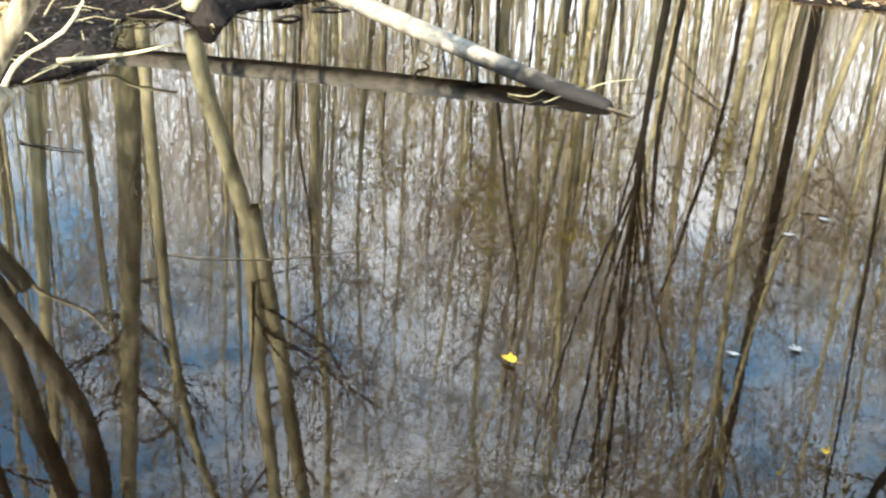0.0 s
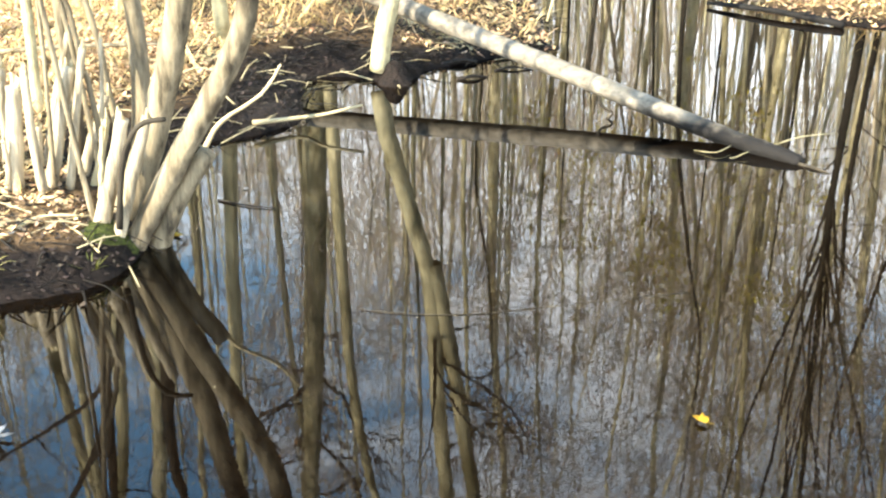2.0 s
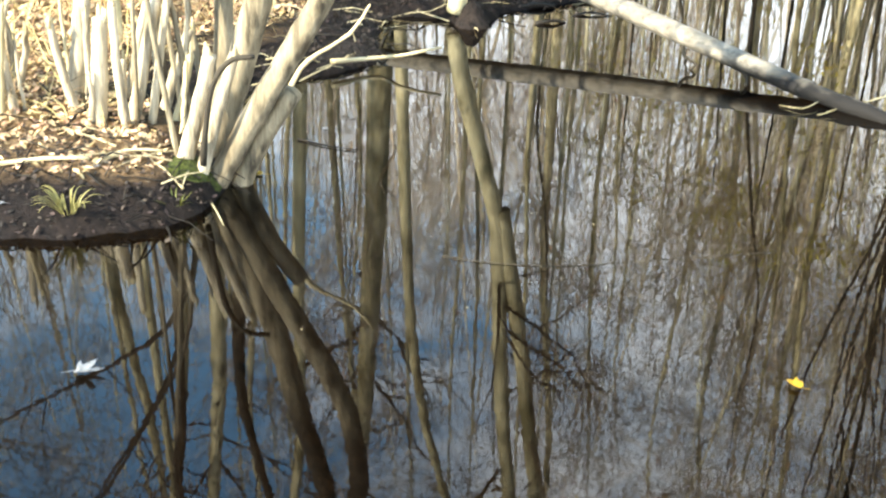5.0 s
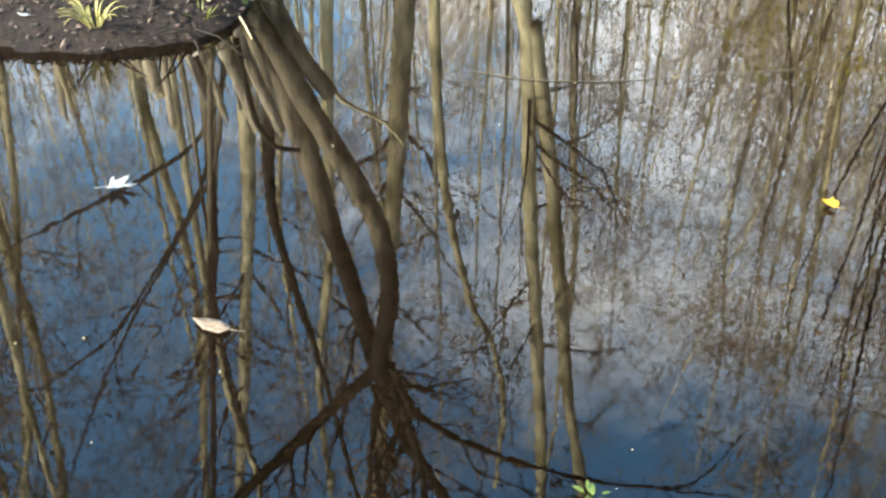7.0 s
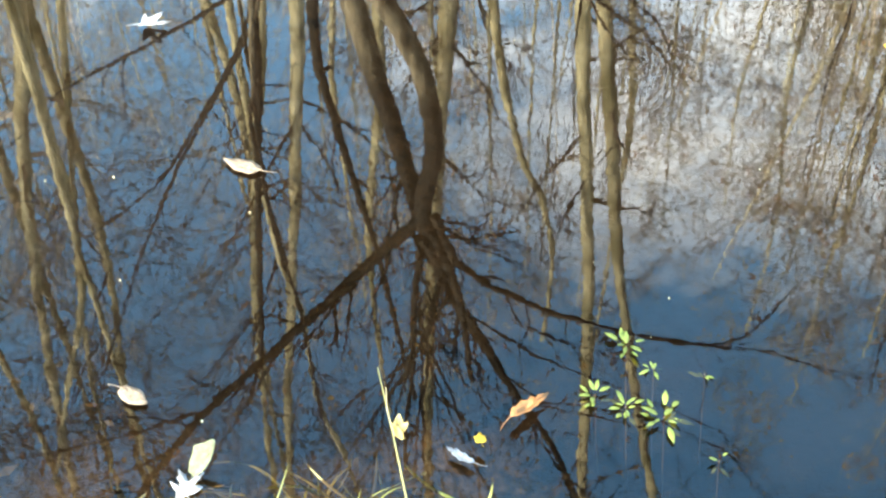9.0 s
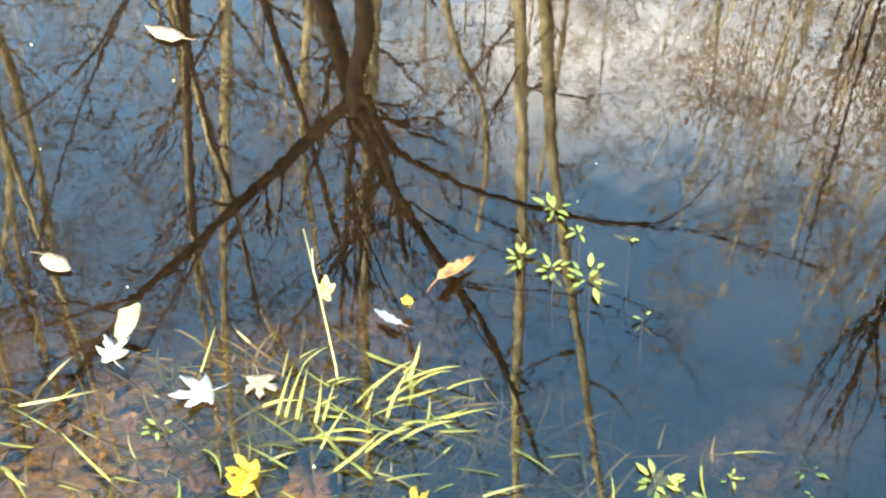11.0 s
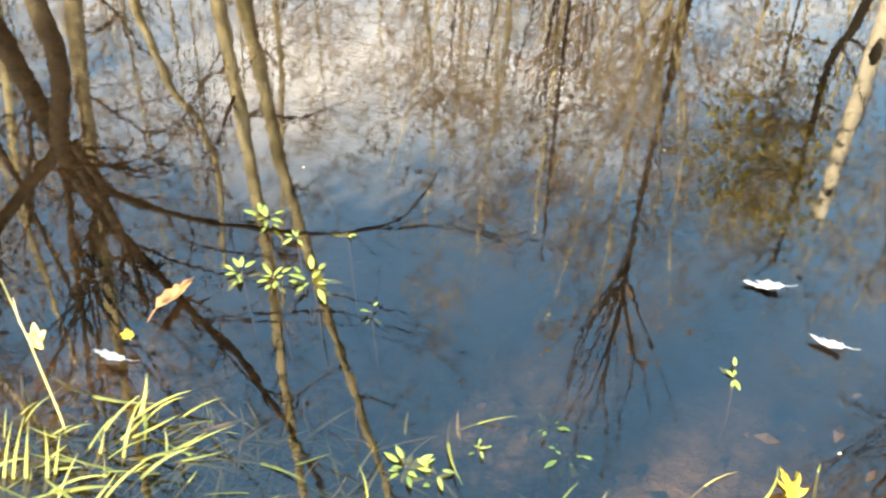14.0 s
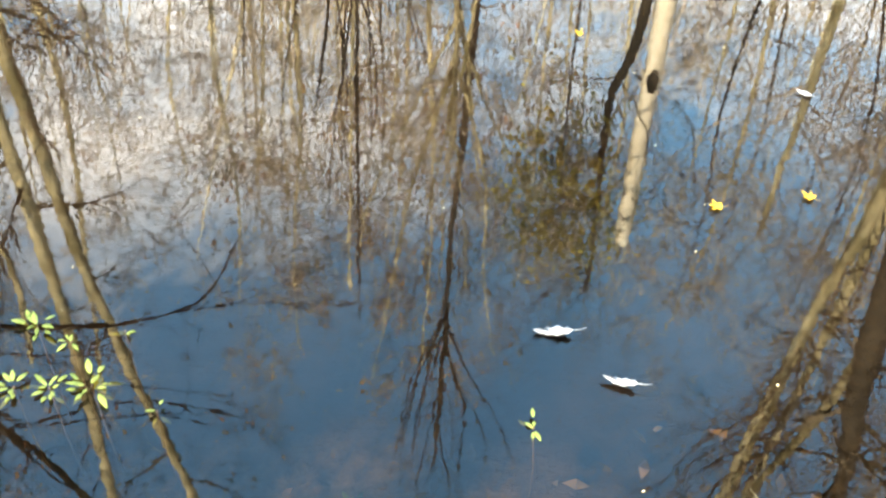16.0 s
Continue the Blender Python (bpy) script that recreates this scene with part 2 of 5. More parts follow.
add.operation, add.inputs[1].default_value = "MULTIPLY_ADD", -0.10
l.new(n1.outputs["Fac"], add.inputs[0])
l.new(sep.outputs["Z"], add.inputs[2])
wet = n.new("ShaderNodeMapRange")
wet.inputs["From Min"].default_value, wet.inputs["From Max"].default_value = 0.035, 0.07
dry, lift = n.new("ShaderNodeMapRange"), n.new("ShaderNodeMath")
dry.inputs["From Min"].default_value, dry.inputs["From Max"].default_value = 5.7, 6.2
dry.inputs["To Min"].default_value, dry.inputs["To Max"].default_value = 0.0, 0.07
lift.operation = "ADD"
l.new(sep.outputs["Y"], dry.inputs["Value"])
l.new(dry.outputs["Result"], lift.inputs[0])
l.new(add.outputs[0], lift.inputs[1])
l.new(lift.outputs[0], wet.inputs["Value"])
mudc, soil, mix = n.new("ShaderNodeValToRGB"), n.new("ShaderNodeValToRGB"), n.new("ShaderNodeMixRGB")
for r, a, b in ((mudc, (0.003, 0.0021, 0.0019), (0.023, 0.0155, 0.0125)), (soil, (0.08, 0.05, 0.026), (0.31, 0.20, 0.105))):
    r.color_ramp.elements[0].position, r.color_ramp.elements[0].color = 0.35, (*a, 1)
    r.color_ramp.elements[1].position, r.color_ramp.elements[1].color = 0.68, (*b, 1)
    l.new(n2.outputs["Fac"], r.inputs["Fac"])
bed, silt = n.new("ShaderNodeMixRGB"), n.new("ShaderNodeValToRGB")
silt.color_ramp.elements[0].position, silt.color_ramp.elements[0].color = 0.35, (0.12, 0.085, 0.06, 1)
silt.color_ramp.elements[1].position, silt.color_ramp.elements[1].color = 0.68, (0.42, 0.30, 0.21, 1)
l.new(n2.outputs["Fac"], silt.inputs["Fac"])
# pale silt on the near grassy shoal, thinning raggedly; darker bed beyond paints light lost in deeper water
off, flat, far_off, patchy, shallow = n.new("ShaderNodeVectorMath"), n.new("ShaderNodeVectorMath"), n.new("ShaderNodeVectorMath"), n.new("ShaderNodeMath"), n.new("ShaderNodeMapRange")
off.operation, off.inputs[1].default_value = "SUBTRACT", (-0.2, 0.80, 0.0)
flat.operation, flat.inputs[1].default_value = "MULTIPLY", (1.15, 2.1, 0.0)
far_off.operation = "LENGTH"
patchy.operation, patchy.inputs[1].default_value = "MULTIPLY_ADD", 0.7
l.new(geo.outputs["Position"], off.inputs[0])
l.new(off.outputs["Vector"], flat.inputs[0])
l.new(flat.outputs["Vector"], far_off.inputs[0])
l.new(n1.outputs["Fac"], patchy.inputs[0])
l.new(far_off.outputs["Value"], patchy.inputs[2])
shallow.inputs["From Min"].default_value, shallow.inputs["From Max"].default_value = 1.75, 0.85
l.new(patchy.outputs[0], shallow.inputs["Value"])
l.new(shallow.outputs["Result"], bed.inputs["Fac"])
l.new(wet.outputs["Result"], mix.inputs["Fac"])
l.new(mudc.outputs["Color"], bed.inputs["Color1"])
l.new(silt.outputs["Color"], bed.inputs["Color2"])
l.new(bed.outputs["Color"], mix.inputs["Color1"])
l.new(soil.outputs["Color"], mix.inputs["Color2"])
pb = n["Principled BSDF"]
l.new(mix.outputs["Color"], pb.inputs["Base Color"])
bp = n.new("ShaderNodeBump")
bp.inputs["Strength"].default_value, bp.inputs["Distance"].default_value = 1.0, 0.045
l.new(n2.outputs["Fac"], bp.inputs["Height"])
l.new(bp.outputs["Normal"], pb.inputs["Normal"])
pb.inputs["Roughness"].default_value, pb.inputs["Specular IOR Level"].default_value = 0.8, 0.15

# still water: mirror and clear tea-brown body with a faint ripple
WATER = bpy.data.materials.new("pond_water")
WATER.use_nodes = True
n, l = WATER.node_tree.nodes, WATER.node_tree.links
n.remove(n["Principled BSDF"])
geo = n.new("ShaderNodeNewGeometry")
r1, r2 = n.new("ShaderNodeTexNoise"), n.new("ShaderNodeTexNoise")
r1.inputs["Scale"].default_value, r1.inputs["Detail"].default_value = 5.0, 2
r2.inputs["Scale"].default_value, r2.inputs["Detail"].default_value = 32.0, 2
l.new(geo.outputs["Position"], r1.inputs["Vector"])
l.new(geo.outputs["Position"], r2.inputs["Vector"])
ad = n.new("ShaderNodeMath")
ad.operation, ad.inputs[1].default_value = "MULTIPLY_ADD", 0.24
l.new(r2.outputs["Fac"], ad.inputs[0])
l.new(r1.outputs["Fac"], ad.inputs[2])
bp = n.new("ShaderNodeBump")
bp.inputs["Strength"].default_value, bp.inputs["Distance"].default_value = 1.0, 0.0002
l.new(ad.outputs[0], bp.inputs["Height"])
fr, gl, rf, mx = n.new("ShaderNodeFresnel"), n.new("ShaderNodeBsdfGlossy"), n.new("ShaderNodeBsdfRefraction"), n.new("ShaderNodeMixShader")
fr.inputs["IOR"].default_value = 1.40
gl.inputs["Roughness"].default_value, rf.inputs["Roughness"].default_value, rf.inputs["IOR"].default_value = 0.004, 0.0, 1.33
gl.inputs["Color"].default_value, rf.inputs["Color"].default_value = (1, 1, 1, 1), (0.28, 0.225, 0.145, 1)
for s in (fr, gl, rf):
    l.new(bp.outputs["Normal"], s.inputs["Normal"])
l.new(fr.outputs["Fac"], mx.inputs["Fac"])
l.new(rf.outputs["BSDF"], mx.inputs[1])
l.new(gl.outputs["BSDF"], mx.inputs[2])
l.new(mx.outputs["Shader"], n["Material Output"].inputs["Surface"])


# ---- mesh helpers ----
class Build:
    """Vertices and faces gathered before they become one mesh."""

    def __init__(self):
        self.v, self.f = [], []

    def tube(self, pts, radii, sides=6, cap=True):
        pts = [Vector(p) for p in pts]
        base, k = len(self.v), len(pts)
        side = None
        for i, p in enumerate(pts):
            d = (pts[min(i + 1, k - 1)] - pts[max(i - 1, 0)]).normalized()
            if side is None:
                side = d.orthogonal().normalized()
            side = (side - d * side.dot(d)).normalized()
            up = d.cross(side)
            for s in range(sides):
                a = 2 * math.pi * s / sides
                self.v.append(p + (side * math.cos(a) + up * math.sin(a)) * radii[i])
        for i in range(k - 1):
            for s in range(sides):
                a, b = base + i * sides + s, base + i * sides + (s + 1) % sides
                self.f.append((a, b, b + sides, a + sides))
        if cap:
            self.f.append(tuple(range(base + sides - 1, base - 1, -1)))
            self.f.append(tuple(range(base + (k - 1) * sides, base + k * sides)))

    def patch(self, p, x, y, bend=0.0):
        """A small folded leaf: four corners and a raised or sunk middle line."""
        nrm = x.cross(y).normalized() * bend
        b = len(self.v)
        self.v += [p - x, p - y * 0.6 + nrm, p + x, p + y * 0.6 + nrm]
        self.f += [(b, b + 1, b + 3), (b + 1, b + 2, b + 3)]

    def ribbon(self, pts, widths, across):
        """A blade with a shallow keel along its middle."""
        b = len(self.v)
        for i, (p, w) in enumerate(zip(pts, widths)):
            p = Vector(p)
            d = (Vector(pts[min(i + 1, len(pts) - 1)]) - Vector(pts[max(i - 1, 0)])).normalized()
            a = (across - d * across.dot(d)).normalized()
            keel = d.cross(a) * w * 0.35
            self.v += [p - a * w, p - keel, p + a * w]
        for i in range(len(pts) - 1):
            for s in (0, 1):
                a = b + i * 3 + s
                self.f.append((a, a + 1, a + 4, a + 3))

    def mesh(self, name, mat, smooth=True):
        me = bpy.data.meshes.new(name)
        me.from_pydata([tuple(v) for v in self.v], [], self.f)
        me.materials.append(mat)
        if smooth:
            me.shade_smooth()
        me.update()
        return me


def part(name, shape, mat, parent=None, label="", smooth=True):
    ob = new(name, shape.mesh(name, mat, smooth) if isinstance(shape, Build) else shape)
    if parent is not None:
        ob.parent = parent
        ob.matrix_parent_inverse = parent.matrix_basis.inverted()
    if label:
        tagged(ob, label)
    return ob


def thing(name, at, label, category, group="", kind=""):
    ob = new(name)
    ob.empty_display_size = 0.1
    ob.matrix_basis = Matrix.Translation(at)
    return tagged(ob, label, category, group, kind)


def spline(pts, steps=5):
    """A smooth line through control points."""
    pts = [Vector(p) for p in pts]
    out = []
    for i in range(len(pts) - 1):
        p0, p1, p2, p3 = pts[max(i - 1, 0)], pts[i], pts[i + 1], pts[min(i + 2, len(pts) - 1)]
        for s in range(steps):
            u = s / steps
            out.append(0.5 * (2 * p1 + (p2 - p0) * u + (2 * p0 - 5 * p1 + 4 * p2 - p3) * u * u + (3 * p1 - p0 - 3 * p2 + p3) * u ** 3))
    return out + [pts[-1]]


def limb(build, pts, r0, r1, rng, sides=8, steps=5, knob=0.12):
    line = spline(pts, steps)
    k = len(line) - 1
    radii = []
    for i, p in enumerate(line):
        radii.append(max((r0 + (r1 - r0) * (i / k) ** 0.8) * (1 + rng.uniform(-knob, knob)), 0.0012))
        if 0 < i < k:
            p += Vector((rng.uniform(-1, 1), rng.uniform(-1, 1), 0)) * (r0 * 0.06 if r0 > 0.015 else r0 * 0.22)
    build.tube(line, radii, sides)
    return line, radii


def twig(build, p, d, length, r, rng, depth, droop=0.0, wander=0.28, sides=3, rate=3, least=0.0009):
    """A wandering twig that forks as it thins. Returns the tips."""
    n_seg = 4 if depth > 0 else 2
    pts, radii, tips = [p.copy()], [r], []
    d = d.normalized()
    for i in range(n_seg):
        d = (d + Vector((rng.gauss(0, wander), rng.gauss(0, wander), rng.gauss(0, wander) + 0.07 - droop))).normalized()
        pts.append(pts[-1] + d * length / n_seg)
        radii.append(max(r * (1 - 0.8 * (i + 1) / n_seg), least))
        if depth > 0:
            for _ in range(rate if i else 1):
                if rng.random() < 0.62:
                    side = Vector((rng.gauss(0, 1), rng.gauss(0, 1), rng.gauss(0.5, 0.6))).normalized()
                    tips += twig(build, pts[-1], d * 0.75 + side * 0.75, length * rng.uniform(0.4, 0.65), radii[-1] * 0.75, rng, depth - 1, droop, wander, 3, rate, least)
    build.tube(pts, radii, sides, False)
    tips.append(pts[-1])
    return tips


# ---- pond, banks and ground ----
SHORE_NEAR = [(-9, 0.6), (-4, 0.35), (-1.2, 0.5), (0.6, 0.45), (1.6, 0.5), (2.6, 1.2), (2.9, 2.5), (2.85, 4.0), (2.45, 5.1)]
SHORE_FAR = [(2.3, 6.2), (1.79, 6.32), (1.18, 6.78), (0.78, 7.04), (0.45, 7.3), (0.25, 7.9), (-0.1, 8.5), (-0.65, 8.3), (-0.62, 7.3), (-0.52, 6.6), (-0.42, 6.1), (-0.7, 5.82), (-0.95, 5.62), (-1.03, 5.5)]
SHORE_LEFT = [(-1.08, 5.3), (-1.25, 5.42), (-1.5, 5.35), (-1.4, 4.95), (-1.36, 4.72), (-1.5, 4.48), (-1.72, 4.25), (-1.72, 3.75), (-1.55, 3.42), (-1.47, 3.2), (-1.54, 2.99), (-1.9, 2.84), (-2.4, 2.74), (-4.5, 2.5), (-9, 2.7)]
SHORE = np.array(SHORE_NEAR + SHORE_FAR + SHORE_LEFT, float)


def shore_distance(x, y):
    """Metres from the water's edge, positive on land."""
    x, y = np.asarray(x, float), np.asarray(y, float)
    best, inside = np.full(x.shape, 1e9), np.zeros(x.shape, bool)
    for (ax, ay), (bx, by) in zip(SHORE, np.roll(SHORE, -1, 0)):
        dx, dy = bx - ax, by - ay
        u = np.clip(((x - ax) * dx + (y - ay) * dy) / (dx * dx + dy * dy), 0, 1)
        best = np.minimum(best, np.hypot(x - ax - u * dx, y - ay - u * dy))
        if dy:
            inside ^= ((ay > y) != (by > y)) & (x < ax + (y - ay) * dx / dy)
    return np.where(inside, -best, best)


def bumps(x, y):
    return (0.5 * np.sin(5.1 * x + 1.7 * y) * np.sin(4.3 * y - 1.1 * x) + 0.3 * np.sin(11.3 * x - 5 * y + 1) * np.sin(9.7 * y + 2 * x)
            + 0.2 * np.sin(23 * x + 9 * y) * np.sin(19 * y - 13 * x))


def ground_height(x, y):
    x, y = np.asarray(x, float), np.asarray(y, float)
    d = shore_distance(x, y) + 0.05 * bumps(x, y)
    low = 0.11 - 0.07 * np.clip((y - 5.7) / 0.5, 0, 1)
    land = low * (1 - np.exp(-np.maximum(d, 0) / (0.09 + 0.15 * np.clip((y - 3.7) / 0.3, 0, 1)))) + 0.045 * np.maximum(d, 0) + 0.02 * bumps(x * 0.7, y * 0.7) * np.minimum(np.maximum(d, 0) * 4, 1)
    land = np.minimum(land, 1.6 + 0.1 * bumps(x * 0.1, y * 0.1))
    bed = -0.14 * (1 - np.exp(np.minimum(d, 0) / 0.12)) + np.maximum(0.22 * np.minimum(d, 0), -0.35) + 0.02 * bumps(x, y) * np.minimum(np.maximum(-d, 0) * 4, 1)
    # root mound at the foot of the double tree
    mound = 0.05 * np.exp(-((x + 1.12) ** 2 + (y - 5.40) ** 2) / 0.022)
    # shoal under the grass of the near shore
    shoal = 0.20 * np.exp(-((x + 0.32) / 0.5) ** 2 - ((y - 0.84) / 0.27) ** 2)
    return np.where(d > 0, land, np.minimum(bed + shoal, -0.035)) + mound


def ground_z(x, y):
    return float(ground_height(np.array([x]), np.array([y]))[0])


def axis_steps(lo, hi, fine, far):
    inner = np.arange(lo, hi + 1e-6, fine)
    outer, s, v = [], fine, hi
    while v < far:
        s *= 1.22
        v += s
        outer.append(v)
    return np.concatenate([(lo - (np.array(outer) - hi))[::-1], inner, outer])


gx, gy = axis_steps(-3.6, 3.6, 0.045, 900), axis_steps(0.2, 7.8, 0.045, 900)
XX, YY = np.meshgrid(gx, gy)
ZZ = ground_height(XX, YY)
cols = len(gx)
quads = [(r * cols + c, r * cols + c + 1, (r + 1) * cols + c + 1, (r + 1) * cols + c) for r in range(len(gy) - 1) for c in range(cols - 1)]
me = bpy.data.meshes.new("ground")
me.from_pydata(np.stack([XX, YY, ZZ], -1).reshape(-1, 3).tolist(), [], quads)
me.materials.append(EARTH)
me.shade_smooth()
tagged(new("ground", me), "brown woodland soil with dark wet mud along the water", "ground", kind="structure")

surface = Build()
surface.v, surface.f = [Vector((-12, -1, 0)), Vector((10, -1, 0)), Vector((10, 10, 0)), Vector((-12, 10, 0))], [(0, 1, 2, 3)]
water = part("water", surface, WATER, smooth=False)
water.visible_shadow = False
tagged(water, "still dark pond water mirroring bare trees and blue sky", "water", kind="structure")


# ---- trees ----
def tree(name, label, trunk, r0, r1, limbs=(), bark=BARK, fine=TWIG, seed=1, crown=(0.45, 14, 1.0, 2), droop=0.0, leaves=None, category="tree", group="", least=0.0009, bushy=0.5, upper=None):
    """A trunk through its control points, named limbs, and a crown of forking twigs on its upper part (from, count, length, depth)."""
    rng = random.Random(seed)
    x, y, z = trunk[0]
    root = thing(name, (x, y, z), label, category, group)
    b = Build()
    line, radii = limb(b, trunk, r0, r1, rng, 10, 6, 0.03)
    part("trunk", b, bark, root)
    tw, tips = Build(), []
    for pts, a, c in limbs:
        lb = Build()
        ll, lr = limb(lb, pts, a, c, rng, 9 if a > 0.02 else 6, 4, 0.045)
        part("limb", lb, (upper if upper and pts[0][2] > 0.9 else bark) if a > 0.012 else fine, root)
        for i in range(2, len(ll)):
            if rng.random() < bushy and ll[i].z > 1.1:
                d = (ll[i] - ll[i - 1]).normalized() + Vector((rng.gauss(0, 0.8), rng.gauss(0, 0.8), rng.gauss(0.2, 0.6)))
                tips += twig(tw, ll[i], d, rng.uniform(0.25, 0.7) * crown[2], max(lr[i] * 0.4, 0.002), rng, max(crown[3] - 1, 1), droop)
    frm, count, length, depth = crown
    for _ in range(count):
        i = min(int(len(line) * rng.uniform(frm, 1.0)), len(line) - 1)
        up = (i / len(line))
        a = rng.uniform(0, 6.283)
        d = Vector((math.cos(a), math.sin(a), rng.uniform(0.2, 1.1)))
        tips += twig(tw, line[i], d, length * rng.uniform(0.5, 1.15) * (1.25 - 0.6 * up), max(radii[i] * 0.30, 0.004), rng, depth, droop, least=least)
    part("crown", tw, fine, root, smooth=False)
    if leaves:
        lf = Build()
        mat, share, size = leaves
        for p in tips:
            if rng.random() < share:
                for _ in range(rng.randint(1, 3)):
                    q = p + Vector((rng.gauss(0, 0.03), rng.gauss(0, 0.03), rng.gauss(-0.02, 0.03)))
                    x = Vector((rng.gauss(0, 1), rng.gauss(0, 1), rng.gauss(0, 1))).normalized()
                    lf.patch(q, x * size, x.orthogonal().normalized() * size * 0.6, size * 0.2)
        part("leaves", lf, mat, root, smooth=False)
    return root


def vase(foot, rise, spread, count, r, seed):
    """Ascending limbs that fan out from one point of a trunk."""
    rg = random.Random(seed)
    out = []
    for i in range(count):
        a = 6.283 * i / count + rg.uniform(-0.4, 0.4)
        s, h = spread * rg.uniform(0.5, 1.1), rise * rg.uniform(0.7, 1.1)
        x, y, z = foot
        z += rg.uniform(-0.3, 0.5)
        u, v = rg.uniform(-0.09, 0.09), rg.uniform(-0.09, 0.09)
        out.append(([(x, y, z), (x + u + 0.45 * s * math.cos(a), y + 0.45 * s * math.sin(a), z + 0.35 * h), (x + v + 0.8 * s * math.cos(a), y + 0.8 * s * math.sin(a), z + 0.7 * h), (x + s * math.cos(a), y + s * math.sin(a), z + h)], r, r * 0.25))
    return out


# the leaning multi-stem tree on the near bank, with shade put into its darker upper limbs
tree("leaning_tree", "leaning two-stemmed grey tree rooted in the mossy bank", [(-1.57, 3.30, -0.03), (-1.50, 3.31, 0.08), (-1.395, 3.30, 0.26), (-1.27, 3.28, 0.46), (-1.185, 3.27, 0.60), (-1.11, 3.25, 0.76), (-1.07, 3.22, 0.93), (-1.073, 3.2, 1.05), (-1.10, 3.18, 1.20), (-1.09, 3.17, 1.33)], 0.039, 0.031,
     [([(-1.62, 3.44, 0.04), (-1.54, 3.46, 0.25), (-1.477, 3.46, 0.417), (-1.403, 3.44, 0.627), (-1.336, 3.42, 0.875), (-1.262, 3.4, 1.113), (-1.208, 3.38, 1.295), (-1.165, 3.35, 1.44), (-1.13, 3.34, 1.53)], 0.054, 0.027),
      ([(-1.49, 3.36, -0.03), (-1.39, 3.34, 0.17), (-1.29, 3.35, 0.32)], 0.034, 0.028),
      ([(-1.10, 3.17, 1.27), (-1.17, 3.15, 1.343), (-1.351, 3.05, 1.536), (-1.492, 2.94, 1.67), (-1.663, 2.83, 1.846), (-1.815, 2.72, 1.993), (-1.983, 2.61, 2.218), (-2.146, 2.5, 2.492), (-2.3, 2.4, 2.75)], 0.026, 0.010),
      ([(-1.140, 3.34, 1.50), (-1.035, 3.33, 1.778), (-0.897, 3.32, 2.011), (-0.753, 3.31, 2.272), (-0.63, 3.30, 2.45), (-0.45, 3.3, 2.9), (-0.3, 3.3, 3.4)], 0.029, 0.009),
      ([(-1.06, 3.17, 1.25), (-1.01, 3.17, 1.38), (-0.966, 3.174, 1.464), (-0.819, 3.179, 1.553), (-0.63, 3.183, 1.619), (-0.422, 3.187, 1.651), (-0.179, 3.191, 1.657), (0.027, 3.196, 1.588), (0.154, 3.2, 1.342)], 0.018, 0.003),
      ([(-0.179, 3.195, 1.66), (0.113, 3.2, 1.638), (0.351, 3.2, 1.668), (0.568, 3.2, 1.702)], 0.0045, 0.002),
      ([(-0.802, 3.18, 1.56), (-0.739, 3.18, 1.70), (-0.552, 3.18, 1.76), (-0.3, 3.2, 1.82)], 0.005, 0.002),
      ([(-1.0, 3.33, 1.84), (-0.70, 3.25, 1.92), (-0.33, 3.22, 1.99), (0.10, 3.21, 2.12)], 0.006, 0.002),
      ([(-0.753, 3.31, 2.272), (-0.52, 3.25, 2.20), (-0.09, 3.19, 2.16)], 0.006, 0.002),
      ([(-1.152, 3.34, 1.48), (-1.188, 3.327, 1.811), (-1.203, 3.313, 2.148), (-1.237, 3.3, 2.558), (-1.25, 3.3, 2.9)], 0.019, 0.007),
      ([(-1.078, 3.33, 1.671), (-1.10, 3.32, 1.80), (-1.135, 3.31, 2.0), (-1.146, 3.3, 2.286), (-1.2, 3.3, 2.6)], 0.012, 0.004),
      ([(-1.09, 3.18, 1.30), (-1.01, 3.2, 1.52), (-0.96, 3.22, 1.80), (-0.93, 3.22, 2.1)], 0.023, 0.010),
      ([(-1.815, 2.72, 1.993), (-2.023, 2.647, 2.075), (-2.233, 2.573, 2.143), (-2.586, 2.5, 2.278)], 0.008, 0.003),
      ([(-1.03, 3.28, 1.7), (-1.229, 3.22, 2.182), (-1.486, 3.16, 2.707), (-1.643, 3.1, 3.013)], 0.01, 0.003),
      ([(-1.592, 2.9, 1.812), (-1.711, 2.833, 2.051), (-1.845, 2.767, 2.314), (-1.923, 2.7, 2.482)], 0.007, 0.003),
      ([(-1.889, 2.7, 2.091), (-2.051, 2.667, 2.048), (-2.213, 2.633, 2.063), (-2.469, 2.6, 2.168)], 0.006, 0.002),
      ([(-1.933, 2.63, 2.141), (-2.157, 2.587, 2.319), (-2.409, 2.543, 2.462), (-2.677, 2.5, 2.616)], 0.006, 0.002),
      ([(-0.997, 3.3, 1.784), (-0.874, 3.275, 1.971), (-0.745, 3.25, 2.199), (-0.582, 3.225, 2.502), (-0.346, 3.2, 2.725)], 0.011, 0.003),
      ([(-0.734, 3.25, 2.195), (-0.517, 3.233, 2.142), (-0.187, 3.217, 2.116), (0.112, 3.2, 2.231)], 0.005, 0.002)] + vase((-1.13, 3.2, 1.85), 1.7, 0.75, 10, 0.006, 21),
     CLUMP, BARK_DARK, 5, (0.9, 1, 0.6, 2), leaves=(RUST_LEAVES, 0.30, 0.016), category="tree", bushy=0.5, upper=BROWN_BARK)
